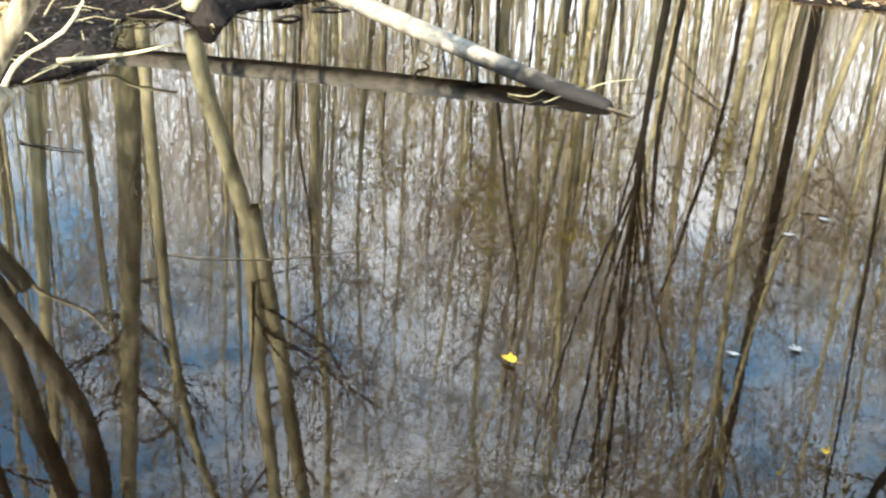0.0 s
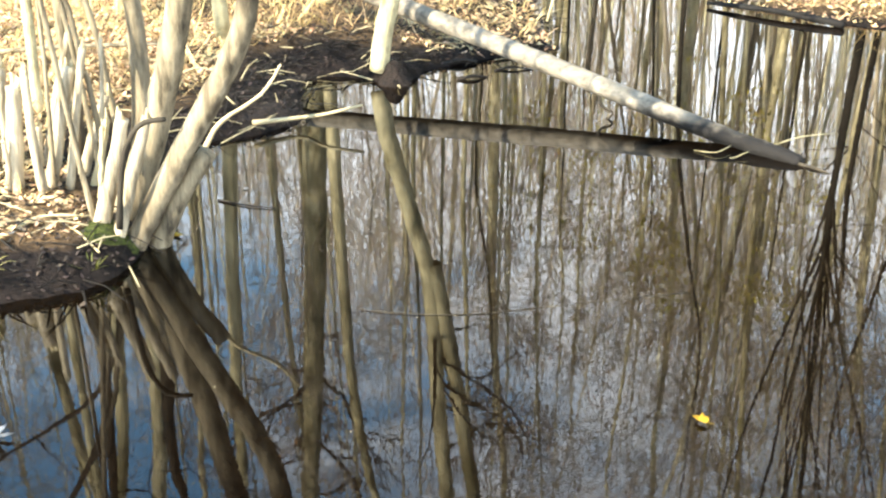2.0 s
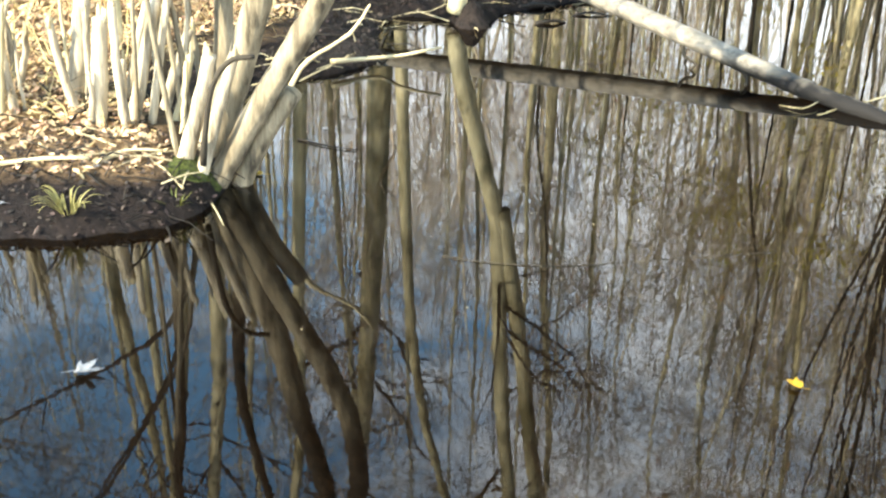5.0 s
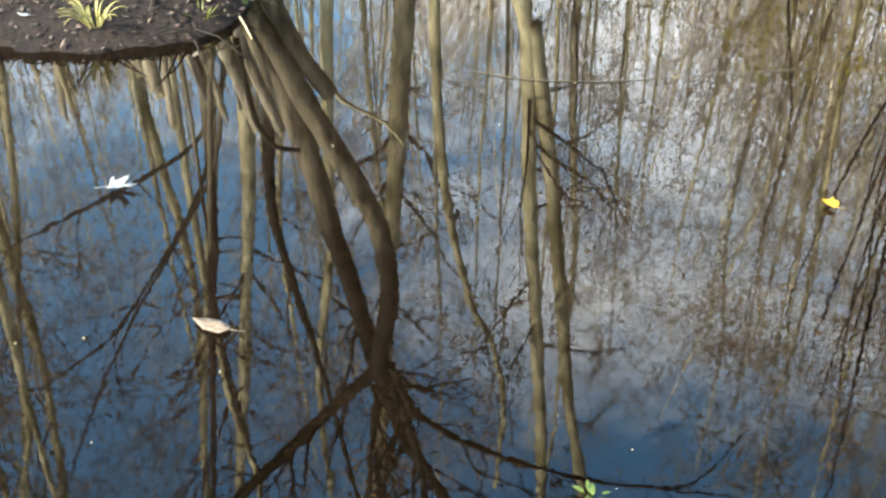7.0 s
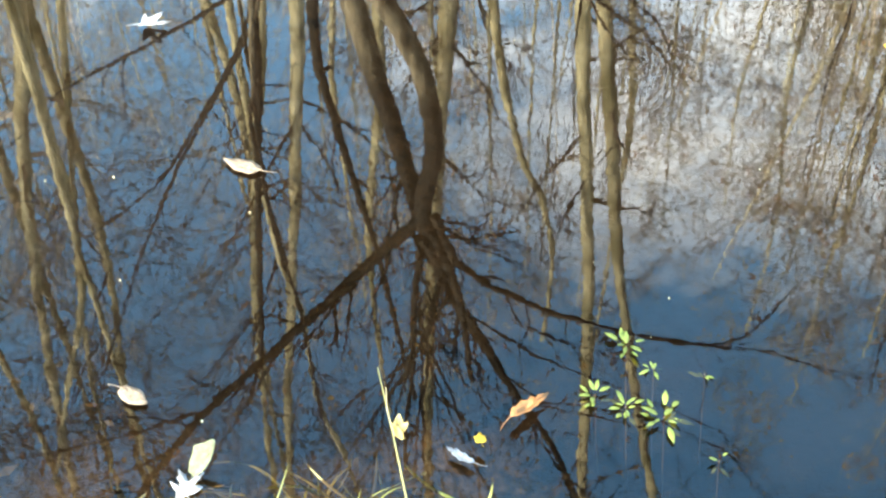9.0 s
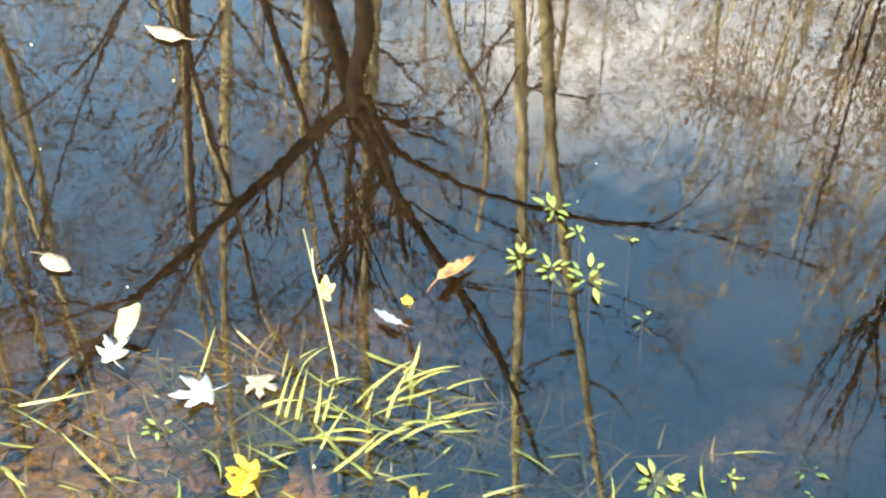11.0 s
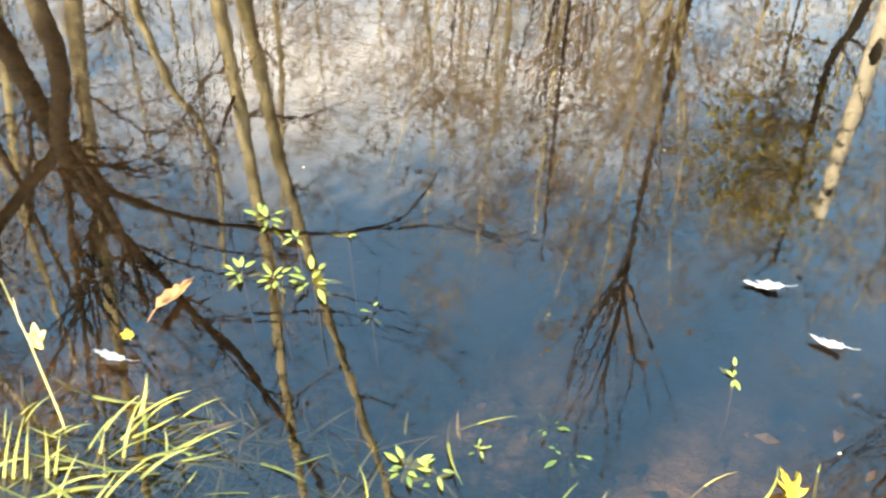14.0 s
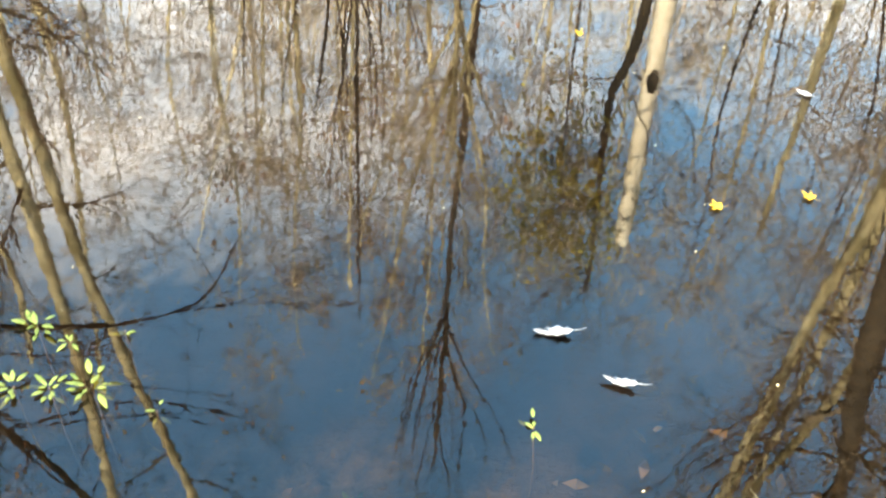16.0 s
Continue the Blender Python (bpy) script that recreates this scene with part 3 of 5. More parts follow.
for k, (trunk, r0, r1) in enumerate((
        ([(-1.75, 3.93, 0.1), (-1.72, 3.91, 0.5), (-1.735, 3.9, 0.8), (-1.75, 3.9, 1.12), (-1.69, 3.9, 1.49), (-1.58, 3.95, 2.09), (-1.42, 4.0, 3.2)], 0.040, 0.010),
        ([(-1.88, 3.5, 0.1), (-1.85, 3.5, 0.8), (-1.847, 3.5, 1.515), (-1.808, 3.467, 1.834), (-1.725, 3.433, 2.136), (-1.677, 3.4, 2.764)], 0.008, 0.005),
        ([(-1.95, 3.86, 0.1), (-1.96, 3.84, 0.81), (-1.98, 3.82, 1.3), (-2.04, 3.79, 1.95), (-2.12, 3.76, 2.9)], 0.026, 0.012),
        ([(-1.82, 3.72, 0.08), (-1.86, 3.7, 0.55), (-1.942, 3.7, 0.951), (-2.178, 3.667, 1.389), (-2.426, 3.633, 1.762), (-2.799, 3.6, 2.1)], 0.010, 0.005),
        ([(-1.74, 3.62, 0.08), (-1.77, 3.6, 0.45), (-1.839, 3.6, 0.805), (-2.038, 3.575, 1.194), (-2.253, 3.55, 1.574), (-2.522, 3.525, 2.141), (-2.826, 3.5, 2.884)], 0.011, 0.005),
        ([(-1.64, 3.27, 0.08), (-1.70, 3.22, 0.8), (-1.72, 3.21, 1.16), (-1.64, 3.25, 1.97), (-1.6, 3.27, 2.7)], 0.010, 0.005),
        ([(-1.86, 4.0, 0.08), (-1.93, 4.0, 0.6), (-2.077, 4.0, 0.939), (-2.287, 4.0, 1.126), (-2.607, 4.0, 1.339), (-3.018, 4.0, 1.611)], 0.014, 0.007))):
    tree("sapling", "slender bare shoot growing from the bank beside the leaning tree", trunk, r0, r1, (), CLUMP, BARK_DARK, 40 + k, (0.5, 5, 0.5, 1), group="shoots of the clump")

# the double tree on the root mound, and the trunks round the far side
tree("double_tree", "pale double-trunked tree rising from a dark root mound", [(-1.19, 5.38, 0.05), (-1.14, 5.37, 0.32), (-1.07, 5.40, 0.6), (-0.97, 5.46, 1.1), (-0.93, 5.48, 1.9), (-0.85, 5.5, 2.8), (-0.76, 5.53, 4.0), (-0.7, 5.6, 5.6), (-0.6, 5.7, 7.5)], 0.045, 0.034,
     [([(-0.96, 5.46, 0.95), (-0.87, 5.5, 1.5), (-0.76, 5.52, 2.3), (-0.64, 5.55, 3.3), (-0.45, 5.58, 4.4), (-0.2, 5.6, 5.6), (0.1, 5.7, 7.2)], 0.046, 0.028)],
     BARK, TWIG, 7, (0.42, 17, 1.0, 2), bushy=0.4)
HERO = (
    ("tall straight tan-barked tree behind the pond", [(-2.14, 7.77, 0.3), (-2.19, 7.77, 1.7), (-2.27, 7.75, 3.2), (-2.38, 7.72, 4.9), (-2.5, 7.7, 8.0), (-2.5, 7.7, 11)], 0.085, 0.03, BARK, TWIG_GREY),
    ("slim straight tree with smooth olive bark", [(-2.88, 5.95, 0.2), (-2.92, 5.93, 2.1), (-3.05, 5.88, 3.3), (-3.2, 5.8, 4.8), (-3.3, 5.75, 8)], 0.042, 0.015, BARK, TWIG_GREY),
    ("pale mottled tree with dark knots", [(-2.68, 6.03, 0.2), (-2.73, 6.01, 2.2), (-2.8, 5.98, 3.1), (-2.95, 5.92, 4.6), (-3.13, 5.86, 6.4), (-3.2, 5.8, 9)], 0.05, 0.02, BARK_PALE, TWIG_GREY),
    ("pale mottled tree beside the still water", [(-4.3, 5.75, 0.2), (-4.41, 5.64, 2.4), (-4.57, 5.51, 3.4), (-4.75, 5.35, 5.3), (-4.9, 5.2, 8)], 0.062, 0.02, BARK_PALE, TWIG_GREY),
    ("thin dark tree among paler trunks", [(-4.1, 5.86, 0.2), (-4.19, 5.80, 2.2), (-4.35, 5.68, 3.6), (-4.53, 5.54, 5.3), (-4.6, 5.5, 7.5)], 0.028, 0.01, BARK, TWIG_GREY),
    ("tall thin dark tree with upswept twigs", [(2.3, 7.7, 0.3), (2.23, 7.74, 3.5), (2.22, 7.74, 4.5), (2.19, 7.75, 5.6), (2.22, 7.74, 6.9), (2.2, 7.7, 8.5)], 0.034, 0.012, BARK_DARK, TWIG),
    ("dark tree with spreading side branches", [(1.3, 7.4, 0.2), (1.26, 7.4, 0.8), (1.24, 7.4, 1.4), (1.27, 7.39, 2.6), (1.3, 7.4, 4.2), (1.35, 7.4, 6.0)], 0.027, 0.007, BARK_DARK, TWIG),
    ("tan tree with a straight slim trunk", [(1.98, 7.3, 0.2), (1.95, 7.3, 1.3), (1.93, 7.3, 2.1), (1.99, 7.3, 3.4), (2.02, 7.3, 4.2)], 0.034, 0.010, BARK, TWIG_GREY),
    ("bright slender sunlit tree", [(1.68, 8.85, 0.3), (1.64, 8.85, 0.7), (1.56, 8.86, 1.8), (1.5, 8.86, 4), (1.5, 8.8, 7)], 0.028, 0.010, BARK_PALE, TWIG_GREY),
    ("leaning slender tree at the pond edge", [(2.4, 6.95, 0.1), (2.27, 6.9, 0.56), (2.18, 6.85, 1.03), (2.05, 6.85, 1.9), (1.9, 6.8, 3.2)], 0.025, 0.010, BARK, TWIG),
    ("slim tree leaning over the water with pale streaked bark", [(3.32, 3.9, 0.1), (3.19, 3.95, 2.1), (3.1, 4.01, 2.94), (3.02, 4.07, 4.52), (2.9, 4.1, 7)], 0.035, 0.015, BARK, TWIG_GREY),
    ("slim tree leaning over the water with pale streaked bark", [(3.4, 4.0, 0.1), (3.28, 4.0, 1.5), (3.18, 4.0, 2.43), (3.1, 4.0, 2.8), (3.03, 4.0, 3.3), (2.94, 4.0, 4.06), (2.85, 4.0, 5.0), (2.7, 4.0, 6.2)], 0.030, 0.012, BARK_PALE, TWIG),
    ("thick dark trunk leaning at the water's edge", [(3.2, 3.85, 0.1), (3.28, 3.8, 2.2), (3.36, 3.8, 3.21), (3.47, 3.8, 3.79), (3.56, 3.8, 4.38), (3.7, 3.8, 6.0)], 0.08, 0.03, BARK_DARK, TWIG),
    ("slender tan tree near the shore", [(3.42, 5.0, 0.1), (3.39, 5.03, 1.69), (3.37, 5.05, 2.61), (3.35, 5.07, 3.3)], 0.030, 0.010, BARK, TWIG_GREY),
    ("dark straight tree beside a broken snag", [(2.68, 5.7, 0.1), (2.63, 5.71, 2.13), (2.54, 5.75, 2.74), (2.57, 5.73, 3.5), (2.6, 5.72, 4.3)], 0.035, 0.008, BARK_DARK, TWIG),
    ("thin dark-twigged tree crossing paler trunks", [(-2.3, 4.25, 0.1), (-2.25, 4.2, 1.2), (-2.22, 4.2, 1.93), (-2.17, 4.2, 2.58), (-2.08, 4.2, 2.99), (-2.04, 4.2, 3.68), (-1.9, 4.2, 4.13), (-1.75, 4.2, 4.9)], 0.019, 0.008, BARK, TWIG),
    ("thin dark-twigged tree on the leafy bank", [(-3.55, 4.65, 0.1), (-3.6, 4.6, 1.4), (-3.62, 4.6, 2.22), (-3.61, 4.6, 2.9), (-3.7, 4.6, 3.62), (-4.05, 4.6, 4.64), (-4.36, 4.6, 5.59)], 0.034, 0.012, BARK, TWIG),
    ("slender tan tree with many dark twigs", [(-2.0, 5.6, 0.1), (-2.03, 5.5, 1.4), (-2.06, 5.5, 2.47), (-2.13, 5.5, 3.05), (-2.18, 5.5, 3.64), (-2.16, 5.5, 4.34), (-2.1, 5.5, 5.2)], 0.034, 0.010, BARK, TWIG),
    ("slender bent olive tree behind the double trunk", [(-1.75, 6.6, 0.1), (-1.7, 6.55, 1.5), (-1.62, 6.5, 2.57), (-1.43, 6.5, 3.49), (-1.26, 6.5, 3.84), (-1.17, 6.5, 4.4), (-1.2, 6.5, 5.2)], 0.036, 0.012, BARK, TWIG),
    ("tall bare tree on the leafy bank with dark twigs", [(-3.3, 4.1, 0.1), (-3.25, 4.1, 1.6), (-3.2, 4.05, 2.8), (-3.1, 4.0, 4.0), (-3.05, 4.0, 5.4)], 0.022, 0.010, BARK, TWIG),
    ("pale streaked tree leaning over the water's edge", [(3.75, 4.2, 0.1), (3.55, 4.2, 1.6), (3.42, 4.2, 2.82), (3.38, 4.2, 3.29), (3.3, 4.2, 4.05), (3.22, 4.2, 4.81), (3.1, 4.2, 6.0)], 0.034, 0.014, BARK_PALE, TWIG),
    ("pale streaked tree leaning over the water's edge", [(3.85, 3.95, 0.1), (3.6, 3.9, 1.8), (3.39, 3.9, 3.15), (3.27, 3.9, 3.69), (3.11, 3.9, 4.06), (3.0, 3.9, 4.42), (2.8, 3.9, 5.4)], 0.036, 0.014, BARK, TWIG),
)
for k, (label, trunk, r0, r1, bark, fine) in enumerate(HERO):
    x, y, _ = trunk[0]
    fan = ()
    if "spreading" in label:
        fan = vase((1.25, 7.4, 1.3), 3.0, 0.60, 11, 0.0123, 8)
    elif "upswept" in label:
        fan = vase((2.2, 7.74, 6.3), 2.6, 0.8, 13, 0.0135, 9)
    elif "straight slim" in label:
        fan = vase((1.98, 7.3, 3.0), 2.6, 0.8, 9, 0.016, 19)
    trunk[0] = (x, y, ground_z(x, y) - 0.05)
    tree("tree", label, trunk, r0 * 1.15, r1 * 1.3, fan, bark, fine if k % 2 else TWIG, 60 + k, (0.35, 22, 1.2, 2) if k < 15 else (0.45, 4, 0.9, 2))


def scenery(name, label, height, r0, seed, bark, fine, crown, lean=0.05, droop=0.0, leaves=None):
    rng = random.Random(seed)
    pts, x, y = [(0, 0, -0.2)], 0.0, 0.0
    for i in range(1, 6):
        x += rng.gauss(0, lean) * height / 5
        y += rng.gauss(0, lean) * height / 5
        pts.append((x, y, height * i / 5))
    return tree(name, label, pts, r0, r0 * 0.2, (), bark, fine, seed, crown, droop, leaves, group="surrounding woodland", least=0.003)


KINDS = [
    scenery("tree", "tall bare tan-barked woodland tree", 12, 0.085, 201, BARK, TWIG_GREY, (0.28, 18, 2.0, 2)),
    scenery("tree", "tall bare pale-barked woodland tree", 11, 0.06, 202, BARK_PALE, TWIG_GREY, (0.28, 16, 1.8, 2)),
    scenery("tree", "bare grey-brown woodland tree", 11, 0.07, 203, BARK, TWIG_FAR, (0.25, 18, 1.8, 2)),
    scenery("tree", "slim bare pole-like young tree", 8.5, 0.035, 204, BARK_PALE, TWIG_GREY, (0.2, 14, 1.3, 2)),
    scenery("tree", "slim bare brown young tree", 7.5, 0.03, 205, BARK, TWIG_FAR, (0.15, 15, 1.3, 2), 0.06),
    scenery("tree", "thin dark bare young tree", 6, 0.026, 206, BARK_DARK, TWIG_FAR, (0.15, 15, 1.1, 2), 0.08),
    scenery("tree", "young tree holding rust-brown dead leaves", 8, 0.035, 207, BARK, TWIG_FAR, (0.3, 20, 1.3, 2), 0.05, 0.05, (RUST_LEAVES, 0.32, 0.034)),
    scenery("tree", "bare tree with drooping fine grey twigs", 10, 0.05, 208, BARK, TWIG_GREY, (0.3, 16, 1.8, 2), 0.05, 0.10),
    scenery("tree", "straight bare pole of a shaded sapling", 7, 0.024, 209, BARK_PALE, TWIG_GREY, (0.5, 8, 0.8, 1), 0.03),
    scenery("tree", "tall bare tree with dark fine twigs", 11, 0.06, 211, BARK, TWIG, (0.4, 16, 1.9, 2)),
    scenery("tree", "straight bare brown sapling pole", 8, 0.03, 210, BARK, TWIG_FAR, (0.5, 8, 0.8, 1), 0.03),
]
rng = random.Random(77)
placed, used = [], set()


def plant(k, x, y, s):
    m = Matrix.Translation((x, y, ground_z(x, y))) @ Matrix.Rotation(rng.uniform(0, 6.28), 4, "Z") @ Matrix.Scale(s, 4)
    if k in used:
        copy_thing(KINDS[k], m)
    else:
        KINDS[k].matrix_basis = m
        used.add(k)


# the wood beyond the pond
for near, far, count, pick in ((8.2, 11, 14, (3, 4, 4, 5, 6, 8)), (10, 15, 36, (0, 1, 2, 3, 3, 4, 6, 7, 8, 10)), (15, 26, 44, (0, 0, 1, 1, 2, 2, 7, 7, 3, 4, 8, 10))):
    made, tries = 0, 0
    while made < count and tries < 4000:
        tries += 1
        a, rad = rng.uniform(-1.15, 1.0), rng.uniform(near, far)
        x, y = rad * math.sin(a), rad * math.cos(a)
        if (0.30 < a < 0.62 and rad < 11) or float(shore_distance(np.array([x]), np.array([y]))[0]) < 0.4 or min((math.hypot(x - p, y - q) for p, q in placed), default=9) < 0.45:
            continue
        placed.append((x, y))
        plant(rng.choice(pick), x, y, rng.uniform(0.85, 1.15))
        made += 1
for k, x, y in ((6, 1.1, 9.1), (6, 2.4, 9.6)):
    plant(k, x, y, rng.uniform(0.95, 1.1))
for k, x, y, scale in ((3, 3.2, 6.6, 0.62), (4, 3.9, 7.2, 0.75), (5, 4.4, 6.2, 0.85), (3, 2.9, 8.0, 0.75), (4, 3.5, 8.6, 0.85), (5, 4.8, 7.8, 1.0), (4, 4.3, 5.5, 0.6), (5, 1.6, 8.4, 1.05), (4, 0.6, 9.0, 0.9), (3, 5.2, 6.6, 0.7), (5, 3.6, 5.9, 0.8), (5, 2.1, 8.9, 1.0), (4, 4.0, 9.4, 0.95), (5, 5.6, 8.4, 1.1)):
    plant(k, x, y, scale)
made, tries = 0, 0
while made < 26 and tries < 600:
    tries += 1
    a, rad = rng.uniform(-0.50, -0.06), rng.uniform(7.2, 11.5)
    x, y = rad * math.sin(a), rad * math.cos(a)
    if float(shore_distance(np.array([x]), np.array([y]))[0]) < 0.3 or min(math.hypot(x - p, y - q) for p, q in placed) < 0.25:
        continue
    placed.append((x, y))
    plant((8, 10, 3, 8, 10)[made % 5], x, y, rng.uniform(0.42, 0.8))
    made += 1
for k, x, y, scale in ((9, -4.6, 6.2, 0.95), (9, -5.4, 5.5, 1.0), (9, -3.9, 7.3, 0.95), (9, -5.9, 6.8, 1.1), (9, -6.6, 5.2, 1.05), (9, -5.0, 4.5, 0.8), (9, -6.0, 4.2, 0.9)):
    plant(k, x, y, scale)
# unseen wood behind the viewer, added so its twigs dapple the sunlight
for x, y, k in ((-4.5, -4.5, 0), (-6.5, -5.5, 2), (-3.2, -7.5, 1), (-8, -8, 0), (-5.5, -10, 7), (-9.5, -3.5, 2), (-1.5, -9, 0), (2.5, -5, 1), (5, -3, 2), (6.5, 0.5, 0), (-9, 0.5, 1), (4, -9, 7)):
    plant(k, x, y, 1.05)

# the deep wood: uncounted poles and fine tops that close the view
rng = random.Random(123)
poles, haze, haze_grey = Build(), Build(), Build()
def crown_top(a):
    """How high the tops stand over the horizon, in degrees, for a bearing."""
    return 33 + 4 * math.sin(7 * a + 1.2) + 3.5 * math.sin(17 * a) - 7 * math.exp(-((a + 0.10) / 0.06) ** 2) - 5 * max(0.0, -0.35 - a) + 2 * math.exp(-((a - 0.12) / 0.15) ** 2)


def clump(a, up, jitter):
    """Whether a twig belongs to one of the clumps of tops, with sky between them."""
    e = math.degrees(math.atan(up))
    g = math.sin(23 * a + 1.3 + 0.1 * e) * math.sin(0.42 * e + 2.0) + 0.7 * math.sin(47 * a - 0.15 * e) * math.sin(0.75 * e + 1.0)
    return e < 11 or g + jitter > -0.1 + 0.035 * max(0.0, e - 22)


for _ in range(640):
    a, rad = rng.uniform(-1.2, 1.05), rng.uniform(11.5, 34)
    x, y = rad * math.sin(a), rad * math.cos(a)
    h = rad * math.tan(math.radians(crown_top(a))) * rng.uniform(0.35, 1.0)
    r, lx, ly = rng.uniform(0.012, 0.042), rng.gauss(0, 0.075) * h, rng.gauss(0, 0.05) * h
    axis = [Vector((x, y, 0.1)), Vector((x + lx * 0.3 + rng.gauss(0, 0.06), y + ly * 0.3, h * 0.35)), Vector((x + lx * 0.6 + rng.gauss(0, 0.08), y + ly * 0.6, h * 0.65)), Vector((x + lx, y + ly, h))]
    if rng.random() < 0.85:
        poles.tube(axis, [r, r * 0.8, r * 0.6, r * 0.2], 5, False)
    tone = haze if rng.random() < 0.5 else haze_grey
    spread, low = rng.uniform(0.25, 0.8), rng.uniform(0.05, 0.5)
    for _ in range(int(60 + 2.6 * h)):
        u = low + (1 - low) * rng.random()
        p = axis[0].lerp(axis[3], u) + Vector((rng.gauss(0, 0.25), rng.gauss(0, 0.25), 0))
        b = rng.uniform(0, 6.283)
        if not clump(a, (p.z + 1.3) / rad, rng.gauss(0, 0.35)):
            continue
        d = Vector((math.cos(b) * spread, math.sin(b) * spread, rng.uniform(0.35, 1.2))).normalized() * rng.uniform(0.7, 2.3)
        w = rng.uniform(0.0022, 0.006) * rad / 15
        tone.tube([p, p + d * 0.5 + Vector((rng.gauss(0, 0.1), rng.gauss(0, 0.1), rng.gauss(0, 0.06))), p + d + Vector((rng.gauss(0, 0.1), rng.gauss(0, 0.1), 0))], [w, w * 0.75, w * 0.3], 3, False)
for _ in range(520):
    a, rad = rng.uniform(-0.75, 0.75), rng.uniform(9.8, 22)
    x, y, h = rad * math.sin(a), rad * math.cos(a), rad * rng.uniform(0.12, 0.34)
    r, lx = rng.uniform(0.008, 0.026), rng.gauss(0, 0.06) * h
    poles.tube([Vector((x, y, 0.1)), Vector((x + lx * 0.4, y, h * 0.4)), Vector((x + lx * 0.8 + rng.gauss(0, 0.03), y, h * 0.75)), Vector((x + lx, y, h))], [r, r * 0.85, r * 0.6, r * 0.2], 5, False)
for _ in range(25000):
    a, rad = rng.uniform(-1.2, 1.05), rng.uniform(20, 42)
    x, y, z = rad * math.sin(a), rad * math.cos(a), rad * math.tan(math.radians(crown_top(a) * 0.72)) * rng.random() ** 1.4 + 0.3
    b = rng.uniform(0, 6.283)
    if not clump(a, (z + 1.3) / rad, rng.gauss(0, 0.35)):
        continue
    d = Vector((math.cos(b) * 0.4, math.sin(b) * 0.4, rng.uniform(0.4, 1.3))).normalized() * rng.uniform(0.8, 2.6)
    p, r = Vector((x, y, z)), rng.uniform(0.005, 0.013) * rad / 25
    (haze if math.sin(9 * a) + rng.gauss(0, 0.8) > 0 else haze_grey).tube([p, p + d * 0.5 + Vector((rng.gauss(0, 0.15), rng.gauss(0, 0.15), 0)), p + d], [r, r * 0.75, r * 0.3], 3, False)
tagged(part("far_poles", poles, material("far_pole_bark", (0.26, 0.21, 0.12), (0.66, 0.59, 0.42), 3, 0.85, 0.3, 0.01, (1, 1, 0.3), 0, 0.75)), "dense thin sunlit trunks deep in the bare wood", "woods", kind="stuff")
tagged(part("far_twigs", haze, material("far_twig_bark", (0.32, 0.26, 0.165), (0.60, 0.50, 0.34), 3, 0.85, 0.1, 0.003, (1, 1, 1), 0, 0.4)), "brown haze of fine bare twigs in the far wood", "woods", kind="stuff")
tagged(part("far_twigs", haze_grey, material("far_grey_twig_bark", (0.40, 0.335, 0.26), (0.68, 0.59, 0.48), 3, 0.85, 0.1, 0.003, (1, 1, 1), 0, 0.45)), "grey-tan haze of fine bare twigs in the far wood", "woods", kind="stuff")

# broken snag standing by the shore
snag = thing("snag", (2.62, 5.5, 0.1), "pale barkless broken snag with a woodpecker hole", "dead tree")
rng = random.Random(9)
b = Build()
SNAG = [(2.62, 5.5, 0.05), (2.63, 5.49, 1.0), (2.64, 5.48, 1.9), (2.65, 5.48, 2.6), (2.66, 5.47, 3.62)]
limb(b, SNAG, 0.075, 0.045, rng, 10, 6, 0.06)
part("trunk", b, material("bare_wood", (0.50, 0.43, 0.31), (0.82, 0.76, 0.62), 6, 0.7, 0.4, 0.005, (1, 1, 0.2), 0.05, spots=(0.25, 0.19, 0.12), spot_scale=4, spot_level=0.66), snag)
b = Build()
for i in range(12):
    z, a0 = 0.1 + i * 0.16, -3.6 + 0.25 * math.sin(i * 1.3)
    for k in range(5):
        a = a0 + k * 0.3
        b.v.append(Vector((2.622 + 0.012 * z + 0.080 * math.cos(a) * (1 - 0.09 * z), 5.5 - 0.008 * z + 0.080 * math.sin(a) * (1 - 0.09 * z), z)))
for i in range(11):
    for k in range(4):
        b.f.append((i * 5 + k, i * 5 + k + 1, i * 5 + k + 6, i * 5 + k + 5))
part("bark_strip", b, BARK_DARK, snag, "strip of dark clinging bark")
# flat dark discs on the trunk paint the shade inside its two holes
for x, y, z, w, h in ((2.625, 5.415, 2.40, 0.034, 0.075), (2.65, 5.42, 3.42, 0.014, 0.024)):
    hole = Build()
    ring = [Vector((x + w * math.cos(a), y - 0.003 * abs(math.sin(a)), z + h * math.sin(a))) for a in [i * math.pi / 6 for i in range(12)]]
    deep = [Vector((x + 0.6 * w * math.cos(a), y + 0.035, z + 0.6 * h * math.sin(a))) for a in [i * math.pi / 6 for i in range(12)]]
    hole.v = ring + deep
    hole.f = [(i, (i + 1) % 12, 12 + (i + 1) % 12, 12 + i) for i in range(12)] + [tuple(range(12, 24)), tuple(range(12))]
    part("hollow", hole, BARK_DARK, snag, "dark disc painting the shade inside a rotted hole")
for k in range(5):
    a = k * 1.256
    b = Build()
    b.tube([(2.66 + 0.03 * math.cos(a), 5.47 + 0.03 * math.sin(a), 3.58), (2.66 + 0.036 * math.cos(a), 5.47 + 0.036 * math.sin(a), 3.66 + 0.05 * rng.random())], [0.014, 0.003], 5)
    part("splinter", b, BARK_PALE, snag)

